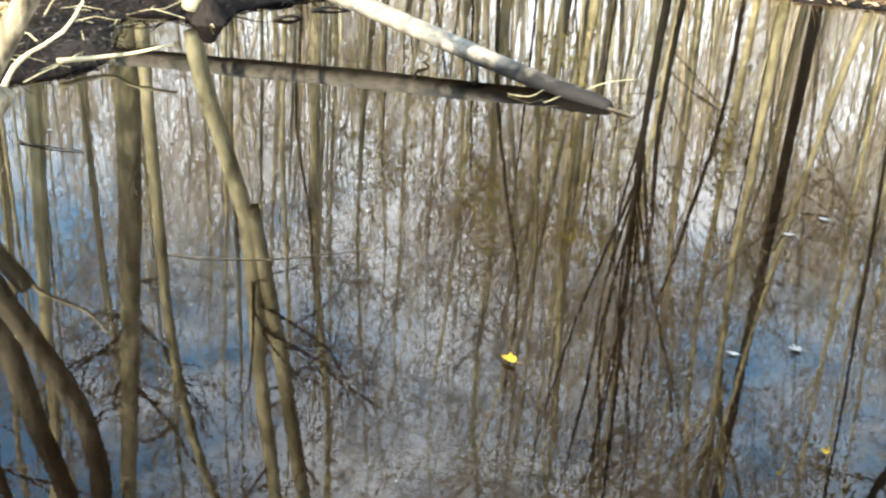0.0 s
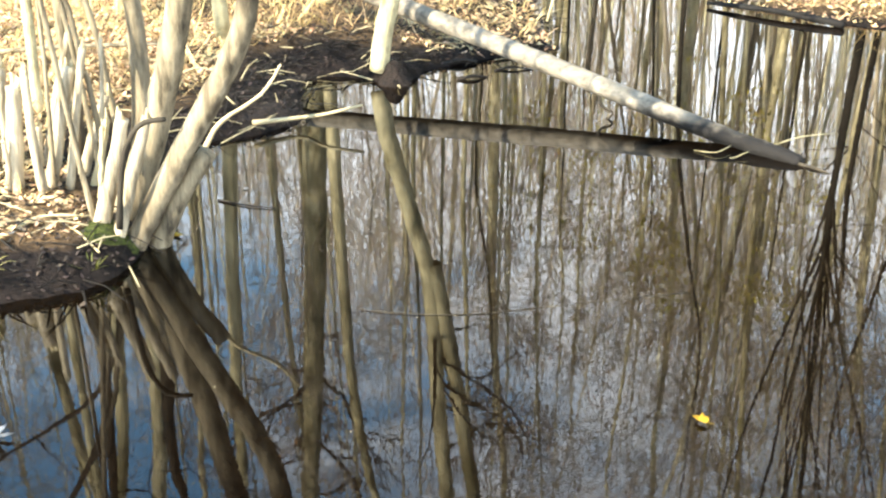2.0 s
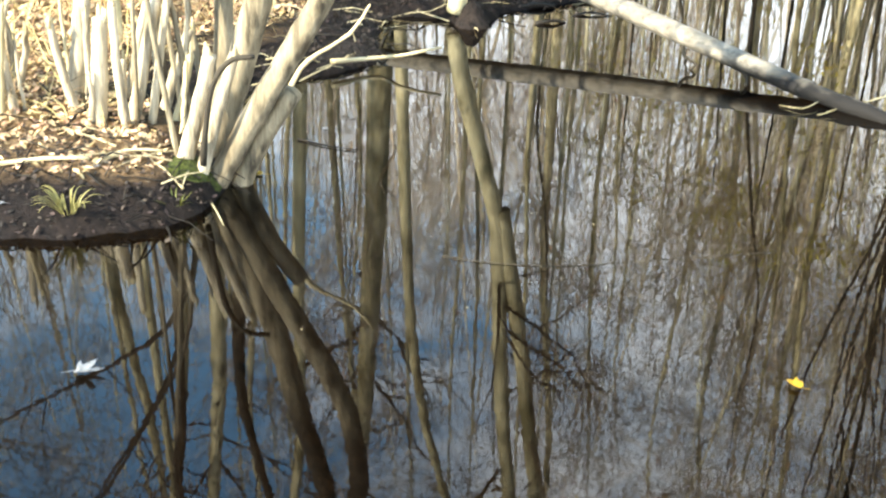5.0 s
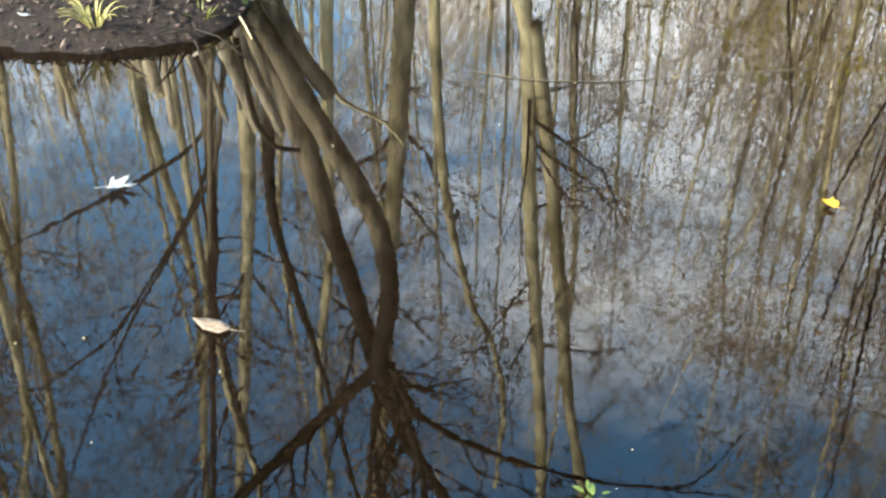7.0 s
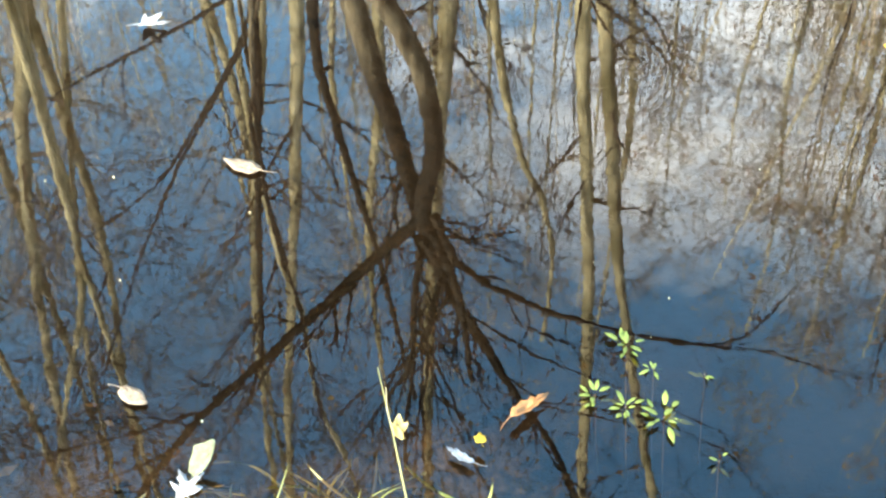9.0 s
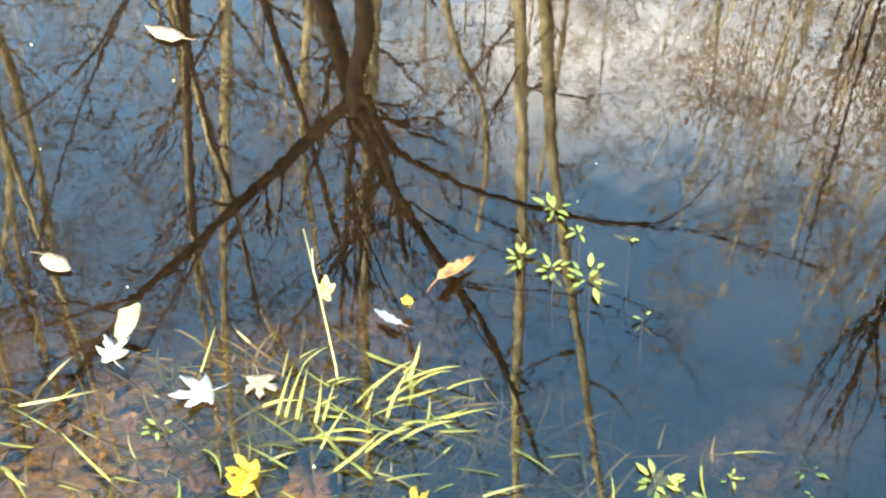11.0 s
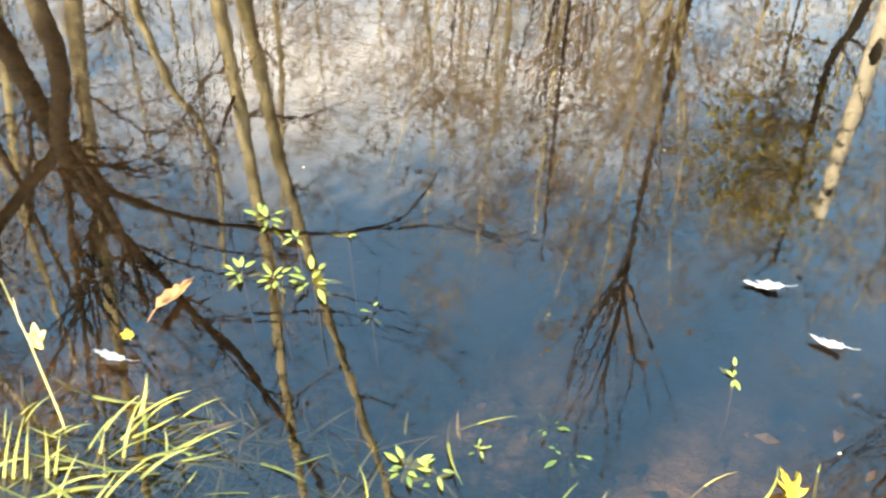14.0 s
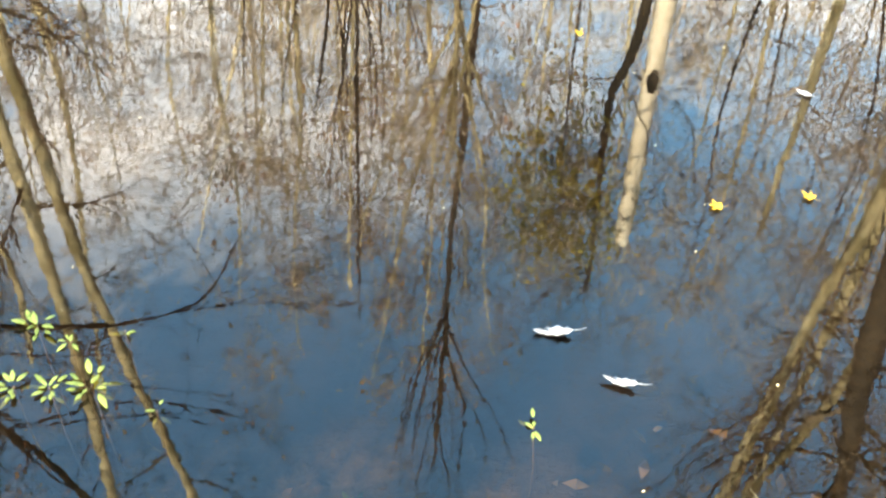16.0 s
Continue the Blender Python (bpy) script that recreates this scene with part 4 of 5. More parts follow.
# shrub with olive leaves before the snag
for k, (foot, top, count, size) in enumerate((((2.35, 6.25, 0.0), (2.3, 5.72, 3.5), 34, 0.055), ((1.2, 9.0, 0.3), (1.1, 8.9, 2.6), 14, 0.04), ((0.1, 9.6, 0.3), (0.2, 9.5, 2.4), 14, 0.04), ((2.3, 8.6, 0.3), (2.2, 8.5, 2.4), 12, 0.04), ((-0.6, 10.5, 0.3), (-0.6, 10.4, 2.8), 14, 0.04), ((0.7, 10.2, 0.3), (0.6, 10.1, 3.2), 12, 0.04))):
    mid = [tuple(foot[i] + (top[i] - foot[i]) * u for i in range(3)) for u in (0.0, 0.4, 0.75, 1.0)]
    tree("shrub", "thin shrub keeping a loose crown of olive-yellow leaves", mid, 0.014, 0.005, (), BARK_DARK, TWIG_GREY, 301 + k, (0.7 if k == 0 else 0.3, count, 0.55, 2), 0.05, (OLIVE_LEAVES, 0.6, size * 0.7), "shrub", "leafy shrubs")

# ---- the bank with the clump ----
def stump_stem(base, top, r, seed, mat=CLUMP):
    """A dead cut shoot with a ragged slanting top."""
    rg = random.Random(seed)
    root = thing("dead_stem", base, "pale weathered broken stem standing on the leafy bank", "stem", "dead stems of the clump")
    b = Build()
    mid = tuple((base[i] + top[i]) / 2 + rg.uniform(-0.008, 0.008) for i in range(3))
    limb(b, [base, mid, top], r * 1.1, r * 0.8, rg, 8, 5, 0.03)
    stem = part("stem", b, mat, root)
    b = Build()
    for _ in range(4):
        q = Vector(top) + Vector((rg.uniform(-0.5, 0.5) * r, rg.uniform(-0.5, 0.5) * r, -0.012))
        b.tube([q, q + Vector((rg.uniform(-0.2, 0.2) * r, 0, rg.uniform(0.012, 0.055)))], [r * 0.5, r * 0.12], 5)
    part("splintered_tip", b, STRAW, stem)


BARE = material("bare_stem_wood", (0.10, 0.078, 0.048), (0.60, 0.51, 0.355), 24, 0.8, 1.0, 0.010, (1, 1, 0.14), 0.1, spots=(0.16, 0.12, 0.075), spot_scale=6, spot_level=0.66)
STEMS = [(-2.18, 3.64, -2.12, 3.67, 0.47, 0.031), (-2.01, 3.47, -1.97, 3.49, 0.46, 0.027), (-1.94, 3.51, -1.92, 3.52, 0.32, 0.014), (-1.91, 3.52, -1.81, 3.57, 0.51, 0.021),
         (-1.85, 3.53, -1.76, 3.57, 0.57, 0.013), (-1.88, 3.69, -1.78, 3.74, 0.37, 0.018), (-1.63, 3.26, -1.53, 3.30, 0.43, 0.023), (-1.57, 3.25, -1.45, 3.30, 0.44, 0.018)]
for k, (x, y, u, v, z, r) in enumerate(STEMS):
    stump_stem((x, y, ground_z(x, y) - 0.03), (u, v, z), r * 1.15, 500 + k, BARE)
rng = random.Random(31)
for k in range(22):
    x, y = rng.uniform(-2.6, -1.68), rng.uniform(3.35, 3.75)
    h, r = rng.uniform(0.16, 0.5), rng.uniform(0.006, 0.016)
    g = ground_z(x, y)
    stump_stem((x, y, g - 0.02), (x + rng.uniform(-0.06, 0.14), y + rng.uniform(-0.04, 0.06), g + h), r, 530 + k, BARE if k % 3 else STRAW)


def stick(label, pts, r0, r1, mat, seed, name="stick", forks=0, category="stick"):
    rg = random.Random(seed)
    root = thing(name, pts[0], label, category)
    b = Build()
    line, rad = limb(b, pts, r0, r1, rg, 6, 4, 0.1)
    part("shaft", b, mat, root)
    for _ in range(forks):
        b = Build()
        i = rg.randrange(2, len(line) - 1)
        d = (line[i] - line[i - 1]).normalized() + Vector((rg.gauss(0, 0.6), rg.gauss(0, 0.6), rg.gauss(0.1, 0.3)))
        twig(b, line[i], d, rg.uniform(0.1, 0.22), rad[i] * 0.6, rg, 0)
        part("side_twig", b, mat, root)
    return root


stick("curved pale broken branch on the leaning tree", [(-1.33, 3.42, 0.30), (-1.27, 3.44, 0.39), (-1.15, 3.48, 0.47), (-1.09, 3.5, 0.56)], 0.010, 0.004, STRAW, 1)
stick("pale stick reaching from the mud over the water", [(-1.52, 4.5, 0.05), (-1.37, 4.62, 0.04), (-1.24, 4.6, 0.07), (-1.1, 4.64, 0.1)], 0.011, 0.006, STRAW, 2)
stick("pale forked stick lying on the bank", [(-2.25, 3.0, 0.11), (-2.0, 3.1, 0.13), (-1.87, 3.14, 0.13)], 0.009, 0.006, STRAW, 3, forks=1)
stick("pale stick lying on the bank", [(-1.85, 3.13, 0.12), (-1.78, 3.2, 0.14), (-1.68, 3.25, 0.13)], 0.007, 0.004, STRAW, 4)
stick("long grey dead branch lying on leaf litter", [(-3.2, 4.6, 0.2), (-2.6, 4.75, 0.25), (-2.15, 4.95, 0.24), (-1.95, 5.0, 0.22)], 0.014, 0.008, CLUMP, 5, forks=2)
stick("arched thin bare stem over the mud", [(-1.62, 3.6, 0.1), (-1.52, 3.62, 0.42), (-1.42, 3.64, 0.5), (-1.34, 3.66, 0.48)], 0.003, 0.0015, STRAW, 6)
stick("hooked dark root stub under the leaning tree", [(-1.55, 3.24, 0.1), (-1.5, 3.2, 0.32), (-1.44, 3.2, 0.44), (-1.36, 3.22, 0.46)], 0.012, 0.007, BARK_DARK, 8, "root", 0, "root")
stick("thin dark twig floating on the water", [(-1.42, 3.76, 0.004), (-1.3, 3.72, 0.005), (-1.2, 3.71, 0.004)], 0.004, 0.002, WET_WOOD, 10)
stick("long thin waterlogged twig at the surface", [(-0.75, 2.99, 0.002), (-0.64, 2.98, 0.003), (-0.42, 3.01, 0.001), (-0.1, 3.14, 0.0), (0.16, 3.24, 0.001)], 0.0015, 0.0008, BROWN_BARK, 11, forks=1)
stick("dark waterlogged branch piece by the mound", [(-0.95, 5.68, 0.0), (-0.86, 5.72, 0.02), (-0.78, 5.74, 0.01)], 0.016, 0.008, WET_WOOD, 12)
stick("dark waterlogged branch piece by the mound", [(-0.83, 5.44, 0.0), (-0.76, 5.46, 0.015), (-0.7, 5.5, 0.0)], 0.013, 0.006, WET_WOOD, 13)
stick("dark waterlogged branch piece by the mound", [(-0.68, 5.62, 0.0), (-0.6, 5.66, 0.012), (-0.5, 5.66, 0.0)], 0.008, 0.004, WET_WOOD, 14)
stick("grey weathered log lying at the far water's edge", [(0.38, 7.24, 0.02), (0.74, 7.0, 0.035), (1.08, 6.76, 0.02)], 0.010, 0.024, LOG, 15, "log", 1, "log")
stick("pale bent twigs at the far water's edge", [(-0.5, 6.5, 0.05), (-0.45, 6.6, 0.2), (-0.3, 6.7, 0.3)], 0.006, 0.003, STRAW, 16, forks=2)

# fallen trunk slanting into the water
log = thing("fallen_trunk", (0.61, 4.45, 0.0), "grey fallen trunk slanting into the pond with a dark wet tip", "log")
rng = random.Random(12)
b = Build()
limb(b, [(0.30, 4.665, 0.04), (0.11, 4.79, 0.075), (-0.40, 5.15, 0.165), (-1.17, 5.66, 0.30), (-1.9, 6.12, 0.42)], 0.035, 0.046, rng, 12, 8, 0.025)
log_trunk = part("trunk", b, LOG, log)
b = Build()
limb(b, [(0.61, 4.45, 0.0), (0.55, 4.49, 0.012), (0.42, 4.58, 0.026), (0.295, 4.668, 0.041)], 0.026, 0.0355, rng, 12, 5, 0.10)
part("wet_tip", b, LOG, log, "dark waterlogged tip")
for pts, r in (([(-0.16, 4.96, 0.09), (-0.15, 4.93, 0.05), (-0.10, 4.92, 0.02), (-0.17, 4.90, -0.03)], 0.009), ([(0.08, 4.80, 0.05), (0.10, 4.77, 0.025), (0.09, 4.75, -0.02)], 0.011),
               ([(0.5, 4.54, 0.03), (0.62, 4.62, 0.05), (0.75, 4.68, 0.05)], 0.0034), ([(0.6, 4.44, 0.0), (0.66, 4.38, 0.005), (0.72, 4.33, -0.01)], 0.009),
               ([(0.36, 4.57, 0.02), (0.30, 4.50, 0.012), (0.22, 4.54, 0.004)], 0.0022), ([(0.42, 4.5, 0.02), (0.37, 4.46, 0.01), (0.35, 4.44, 0.012)], 0.0022)):
    b = Build()
    limb(b, pts, r, r * 0.5, rng, 5, 3, 0.1)
    part("branch_stub", b, BARK_DARK if r > 0.006 else BARK, log_trunk)

# moss cushion and grass tuft at the foot of the clump
def cushion(label, cx, cy, sx, sy, h, mat, seed, name="moss_cushion", category="moss"):
    rg = random.Random(seed)
    b = Build()
    n_r, n_a = 7, 18
    for i in range(n_r + 1):
        u = i / n_r
        for k in range(n_a):
            a = 2 * math.pi * k / n_a
            x, y = cx + sx * u * math.cos(a) * (1 + 0.2 * math.sin(3 * a + seed)), cy + sy * u * math.sin(a)
            b.v.append(Vector((x, y, ground_z(x, y) + h * (1 - u * u) * rg.uniform(0.7, 1.1) - 0.01 * u)))
    for i in range(n_r):
        for k in range(n_a):
            p, q = i * n_a + k, i * n_a + (k + 1) % n_a
            b.f.append((p, q, q + n_a, p + n_a))
    return tagged(part(name, b, mat), label, category)


cushion("green moss cushion round the tree's foot", -1.6, 3.25, 0.08, 0.11, 0.03, MOSS, 1)
cushion("dark root-bound mud mound at the tree's foot", -1.11, 5.32, 0.11, 0.10, 0.05, MUD, 2, "root_mound", "mound")
cushion("dark mud hump at the water's edge", -1.5, 4.62, 0.16, 0.22, 0.012, MUD, 3, "mud_bank", "mound")


def blade(build, base, tip, width, rg, arch=0.3):
    base, tip = Vector(base), Vector(tip)
    pts = []
    bow = (tip - base).cross(Vector((0, 0, 1))) * rg.uniform(-0.28, 0.28)
    for i in range(7):
        u = i / 6
        p = base.lerp(tip, u) + bow * 4 * u * (1 - u) * 0.5
        p.z += arch * (tip - base).length * 4 * u * (1 - u) * 0.5
        pts.append(p)
    side = (tip - base).cross(Vector((0, 0, 1)))
    if side.length < 1e-4:
        side = Vector((1, 0, 0))
    build.ribbon(pts, [width * w for w in (0.6, 0.95, 1, 0.95, 0.8, 0.5, 0.08)], side.normalized() + Vector((0, rg.uniform(-0.4, 0.4), rg.uniform(-0.3, 0.3))))


def tuft(label, x, y, z, count, height, spread, width, mat, seed, arch=0.3):
    rg = random.Random(seed)
    root = thing("grass_tuft", (x, y, z), label, "grass")
    for k in range(count):
        a, s = rg.uniform(0, 6.283), rg.uniform(0.2, 1) * spread
        b = Build()
        blade(b, (x + 0.02 * math.cos(a), y + 0.02 * math.sin(a), z - 0.01), (x + s * math.cos(a), y + s * math.sin(a), z + height * rg.uniform(0.4, 1)), width, rg, arch)
        part("blade", b, mat, root)


tuft("yellowed drooping grass tuft on the muddy edge", -1.83, 2.91, ground_z(-1.83, 2.93), 46, 0.055, 0.12, 0.0022, GRASS_TUFT, 61, 0.5)
tuft("small green grass tuft hanging at the bank", -1.57, 3.06, ground_z(-1.58, 3.08), 10, 0.03, 0.10, 0.0025, GRASS, 62, 0.1)

# ---- litter on the ground and on the bed ----
def scatter(label, count, region, size, mat, seed, lo, hi, lift, name):
    rg = random.Random(seed)
    nr = np.random.RandomState(seed)
    x0, x1, y0, y1 = region
    xs, ys = nr.uniform(x0, x1, count * 4), nr.uniform(y0, y1, count * 4)
    zs = ground_height(xs, ys)
    keep = [(x, y, z) for x, y, z in zip(xs, ys, zs) if lo < z < hi][:count]
    b = Build()
    for x, y, z in keep:
        a, s = rg.uniform(0, 6.283), size * rg.uniform(0.6, 1.3)
        u = Vector((math.cos(a), math.sin(a), rg.gauss(0, 0.35)))
        v = Vector((-math.sin(a), math.cos(a), rg.gauss(0, 0.35)))
        b.patch(Vector((x, y, z + lift * rg.uniform(0.5, 1.5))), u * s, v * s * 0.75, s * rg.uniform(-0.4, 0.4))
    tagged(part(name, b, mat, smooth=False), label, "leaf litter", kind="stuff")


scatter("dry tan and orange leaf litter on the banks", 34000, (-5, 3.6, 2.7, 9.5), 0.016, LITTER, 71, 0.105, 9, 0.012, "leaf_litter")
scatter("pale straw and orange litter behind the clump", 16000, (-5, -0.6, 3.3, 8.0), 0.017, LITTER, 77, 0.115, 9, 0.014, "leaf_litter")
scatter("dry tan leaf litter deeper in the wood", 6000, (-14, 12, 5, 22), 0.05, LITTER, 72, 0.12, 9, 0.015, "leaf_litter")
scatter("dry tan leaves down to the far water's edge", 9000, (-1.2, 4, 5.8, 9), 0.021, LITTER, 76, 0.004, 0.12, 0.008, "leaf_litter")
scatter("tan leaf litter on the near bank", 5000, (-5, 5, -4.5, 0.5), 0.03, LITTER, 78, 0.02, 9, 0.012, "leaf_litter")
scatter("sunken brown leaves on the pond bed", 500, (-2.0, 1.8, 0.4, 1.3), 0.018, SUNK, 73, -2, -0.03, 0.008, "sunken_leaves")
scatter("dark wet leaf scraps on the mud", 9000, (-2.7, -0.3, 2.8, 7.2), 0.011, SCRAP, 74, 0.005, 0.125, 0.008, "mud_scraps")
scatter("brown and tan leaves sunk in the shallows", 420, (-1.1, 0.5, 0.5, 1.1), 0.017, SUNK_PALE, 75, -0.3, -0.02, 0.01, "sunken_leaves")

straw = Build()
rg = random.Random(808)
for _ in range(12000):
    x, y = rg.uniform(-5.0, -1.7), rg.uniform(3.4, 8.5)
    if _ % 4 == 0:
        x, y = rg.uniform(-1.7, 2.6), rg.uniform(5.9, 9.0)
    if float(shore_distance(np.array([x]), np.array([y]))[0]) < (0.35 if y < 5.9 else 0.06):
        continue
    z = ground_z(x, y)
    a, h = rg.uniform(0, 6.283), rg.uniform(0.05, 0.22)
    blade(straw, (x, y, z), (x + h * 0.8 * math.cos(a), y + h * 0.8 * math.sin(a), z + h * rg.uniform(0.1, 0.9)), rg.uniform(0.0012, 0.003), rg, 0.2)
tagged(part("dry_grass", straw, material("dry_grass_blade", (0.44, 0.29, 0.11), (0.74, 0.56, 0.29), 6, 0.7, 0.2, 0.002, (1, 1, 1), 0, 0.35, translucent=0.2)), "straw-yellow dead grass among the fallen leaves", "grass", kind="stuff")

# brushwood and twigs strewn over the mud behind the clump
brush, brush_pale = Build(), Build()
rg = random.Random(4242)
made = 0
while made < 700:
    x, y = rg.uniform(-2.6, -0.5), rg.uniform(2.95, 7.0)
    d = float(shore_distance(np.array([x]), np.array([y]))[0])
    if d < -0.03 or d > 0.6:
        continue
    made += 1
    z, a, h = max(ground_z(x, y), 0.0), rg.uniform(0, 6.283), rg.uniform(0.04, 0.22)
    e = Vector((math.cos(a) * h, math.sin(a) * h, rg.uniform(-0.1, 0.35) * h))
    p = Vector((x, y, z + 0.006))
    w = rg.uniform(0.0012, 0.0045)
    (brush_pale if made % 4 == 0 else brush).tube([p, p + e * 0.5 + Vector((0, 0, rg.uniform(0, 0.02))), p + e], [w, w * 0.8, w * 0.4], 4, False)
tagged(part("brushwood", brush, WET_WOOD), "dark wet twigs strewn over the muddy bank", "twigs", kind="stuff")
tagged(part("brushwood", brush_pale, STRAW), "pale dry twigs strewn over the muddy bank", "twigs", kind="stuff")

# ---- floating leaves ----
LOBED = [(0, 1.0), (0.09, 0.80), (0.17, 0.70), (0.13, 0.50), (0.15, 0.36), (0.34, 0.50), (0.52, 0.62), (0.60, 0.50), (0.50, 0.30), (0.34, 0.14), (0.42, 0.0), (0.56, -0.10), (0.40, -0.20), (0.16, -0.22), (0, -0.18)]
WIDE = [(0, 0.9), (0.16, 0.72), (0.24, 0.62), (0.26, 0.50), (0.40, 0.52), (0.54, 0.44), (0.50, 0.26), (0.46, 0.12), (0.50, -0.04), (0.38, -0.18), (0.18, -0.26), (0, -0.2)]
RAGGED = [(0, 1.0), (0.15, 0.80), (0.11, 0.62), (0.27, 0.46), (0.20, 0.24), (0.33, 0.02), (0.19, -0.22), (0.24, -0.44), (0, -0.6)]
OVAL = [(0, 1.0), (0.10, 0.86), (0.26, 0.62), (0.38, 0.32), (0.40, 0.0), (0.34, -0.30), (0.20, -0.54), (0, -0.64)]


def leaf(label, x, y, size, turn, outline, mat, curl=0.12, z=0.004, seed=0, tilt=(0, 0), name="leaf", fold=0.0):
    """A thin curled leaf with a midrib and a stalk."""
    rg = random.Random(seed * 7 + 3)
    rim = [Vector((px, py, 0)) for px, py in outline] + [Vector((-px, py, 0)) for px, py in outline[-2:0:-1]]
    k = len(rim)
    skew = rg.uniform(-0.25, 0.25)
    for p in rim:
        p.x, p.y = p.x * rg.uniform(0.82, 1.15) * (1 + skew * (1 if p.x > 0 else -1)) + 0.12 * skew * p.y, p.y * rg.uniform(0.88, 1.1)

    def raised(p):
        return Vector((p.x * (1 - 0.3 * fold), p.y, curl * (p.x ** 2 + 0.5 * p.y ** 2) + fold * abs(p.x) + 0.03 * math.sin(5 * p.x + seed) * math.cos(4 * p.y + seed)))

    b = Build()
    rings = (0.0, 0.5, 1.0)
    layers = []
    for off in (0.0, -0.012):
        start = len(b.v)
        b.v.append(raised(Vector((0, 0.1, 0))) + Vector((0, 0, off)))
        for u in rings[1:]:
            for p in rim:
                q = Vector((p.x * u, 0.1 + (p.y - 0.1) * u, 0))
                b.v.append(raised(q) + Vector((0, 0, off)))
        layers.append(start)
    for s, flip in ((layers[0], False), (layers[1], True)):
        for i in range(k):
            j = (i + 1) % k
            tri, quad = (s, s + 1 + j, s + 1 + i), (s + 1 + i, s + 1 + j, s + 1 + k + j, s + 1 + k + i)
            b.f += [tri[::-1], quad[::-1]] if flip else [tri, quad]
    for i in range(k):
        j = (i + 1) % k
        b.f.append((layers[0] + 1 + k + i, layers[0] + 1 + k + j, layers[1] + 1 + k + j, layers[1] + 1 + k + i))
    root = thing(name, (0, 0, 0), label, "leaf", "floating leaves")
    part("blade", b, mat, root)
    st = Build()
    st.tube([raised(Vector((0, 0.8, 0))), raised(Vector((0, 0.1, 0))) + Vector((0, 0, 0.004)), raised(Vector((0, outline[-1][1], 0))), Vector((0.08, outline[-1][1] - 0.35, 0.02)), Vector((0.2, outline[-1][1] - 0.6, 0.05 * rg.random()))], [0.006, 0.014, 0.018, 0.014, 0.01], 5)
    part("stalk", st, mat, root)
    size *= 0.9
    root.matrix_basis = Matrix.Translation((x, y, z)) @ Euler((radians(tilt[0]), radians(tilt[1]), radians(turn))).to_matrix().to_4x4() @ Matrix.Scale(size, 4)
    return root


leaf("bleached leaf curled on the water with a long stalk", -1.44, 2.20, 0.062, -75, LOBED, WHITE_LEAF, 0.25, 0.008, 1, name="leaf", fold=0.3)
leaf("pale tan pointed leaf floating flat", -1.02, 1.77, 0.055, 80, OVAL, TAN_LEAF, 0.12, 0.006, 2)
leaf("pale tan pointed leaf floating flat", -0.97, 1.18, 0.042, -110, OVAL, TAN_LEAF, 0.12, 0.005, 3)
leaf("pale yellow-green leaf standing in the shallows", -0.80, 1.075, 0.050, -35, OVAL, PALE_LEAF, 0.3, 0.020, 4, (50, 10), fold=0.3)
leaf("bleached maple leaf under a paler green leaf", -0.81, 1.03, 0.045, 40, LOBED, WHITE_LEAF, 0.15, 0.003, 25)
leaf("bleached maple leaf floating by the grass", -0.655, 1.00, 0.056, 120, LOBED, WHITE_LEAF, 0.15, 0.006, 5, (6, 0))
leaf("bleached maple leaf half sunk by the grass", -0.59, 1.04, 0.044, -160, LOBED, TAN_LEAF, 0.15, 0.004, 6)
leaf("yellow leaf floating on open water", 0.18, 2.51, 0.036, 60, WIDE, YELLOW_LEAF, 0.35, 0.008, 7, fold=0.3)
leaf("curled orange-brown leaf floating", -0.37, 1.30, 0.054, -35, RAGGED, BROWN_LEAF, 0.5, 0.012, 8, (-12, 10), fold=0.8)
leaf("white leaf resting at the grass blades", -0.435, 1.19, 0.036, 70, RAGGED, WHITE_LEAF, 0.3, 0.012, 9, fold=0.4)
leaf("small yellow leaf on a white leaf", -0.415, 1.215, 0.02, 20, WIDE, YELLOW_LEAF, 0.2, 0.028, 10)
leaf("bleached leaf floating on open water", 0.55, 1.35, 0.042, 75, RAGGED, WHITE_LEAF, 0.3, 0.006, 11, (-8, 0), fold=0.15)
leaf("bleached leaf with a raised tip on open water", 0.62, 1.228, 0.037, 60, RAGGED, WHITE_LEAF, 0.5, 0.007, 12, (-8, 0), fold=0.2)
leaf("bright yellow maple leaf floating", 0.93, 1.61, 0.024, 70, LOBED, YELLOW_LEAF, 0.2, 0.005, 13)
leaf("bright yellow maple leaf floating", 1.11, 1.61, 0.024, 30, LOBED, YELLOW_LEAF, 0.2, 0.005, 14)
leaf("bleached leaf scrap floating", 1.25, 1.93, 0.024, 40, OVAL, WHITE_LEAF, 0.2, 0.004, 15)
leaf("bleached leaf scrap floating", 0.73, 2.61, 0.024, 70, RAGGED, WHITE_LEAF, 0.3, 0.005, 16)
leaf("bleached leaf scrap floating", 0.90, 2.65, 0.030, 80, LOBED, WHITE_LEAF, 0.3, 0.005, 17)
leaf("bleached leaf scrap floating", 1.04, 3.35, 0.024, 85, OVAL, WHITE_LEAF, 0.2, 0.004, 18)
leaf("bleached leaf scrap floating", 1.18, 3.48, 0.024, 60, OVAL, WHITE_LEAF, 0.2, 0.004, 19)
leaf("yellow leaf floating beside the bank", -1.46, 3.43, 0.05, 85, OVAL, YELLOW_LEAF, 0.2, 0.006, 20)
leaf("bleached leaf scrap beside the bank", -1.36, 3.88, 0.02, 30, LOBED, WHITE_LEAF, 0.2, 0.004, 21)
leaf("white leaf caught on the mud", -1.83, 3.10, 0.025, 10, LOBED, WHITE_LEAF, 0.4, ground_z(-1.83, 3.1) + 0.01, 22)
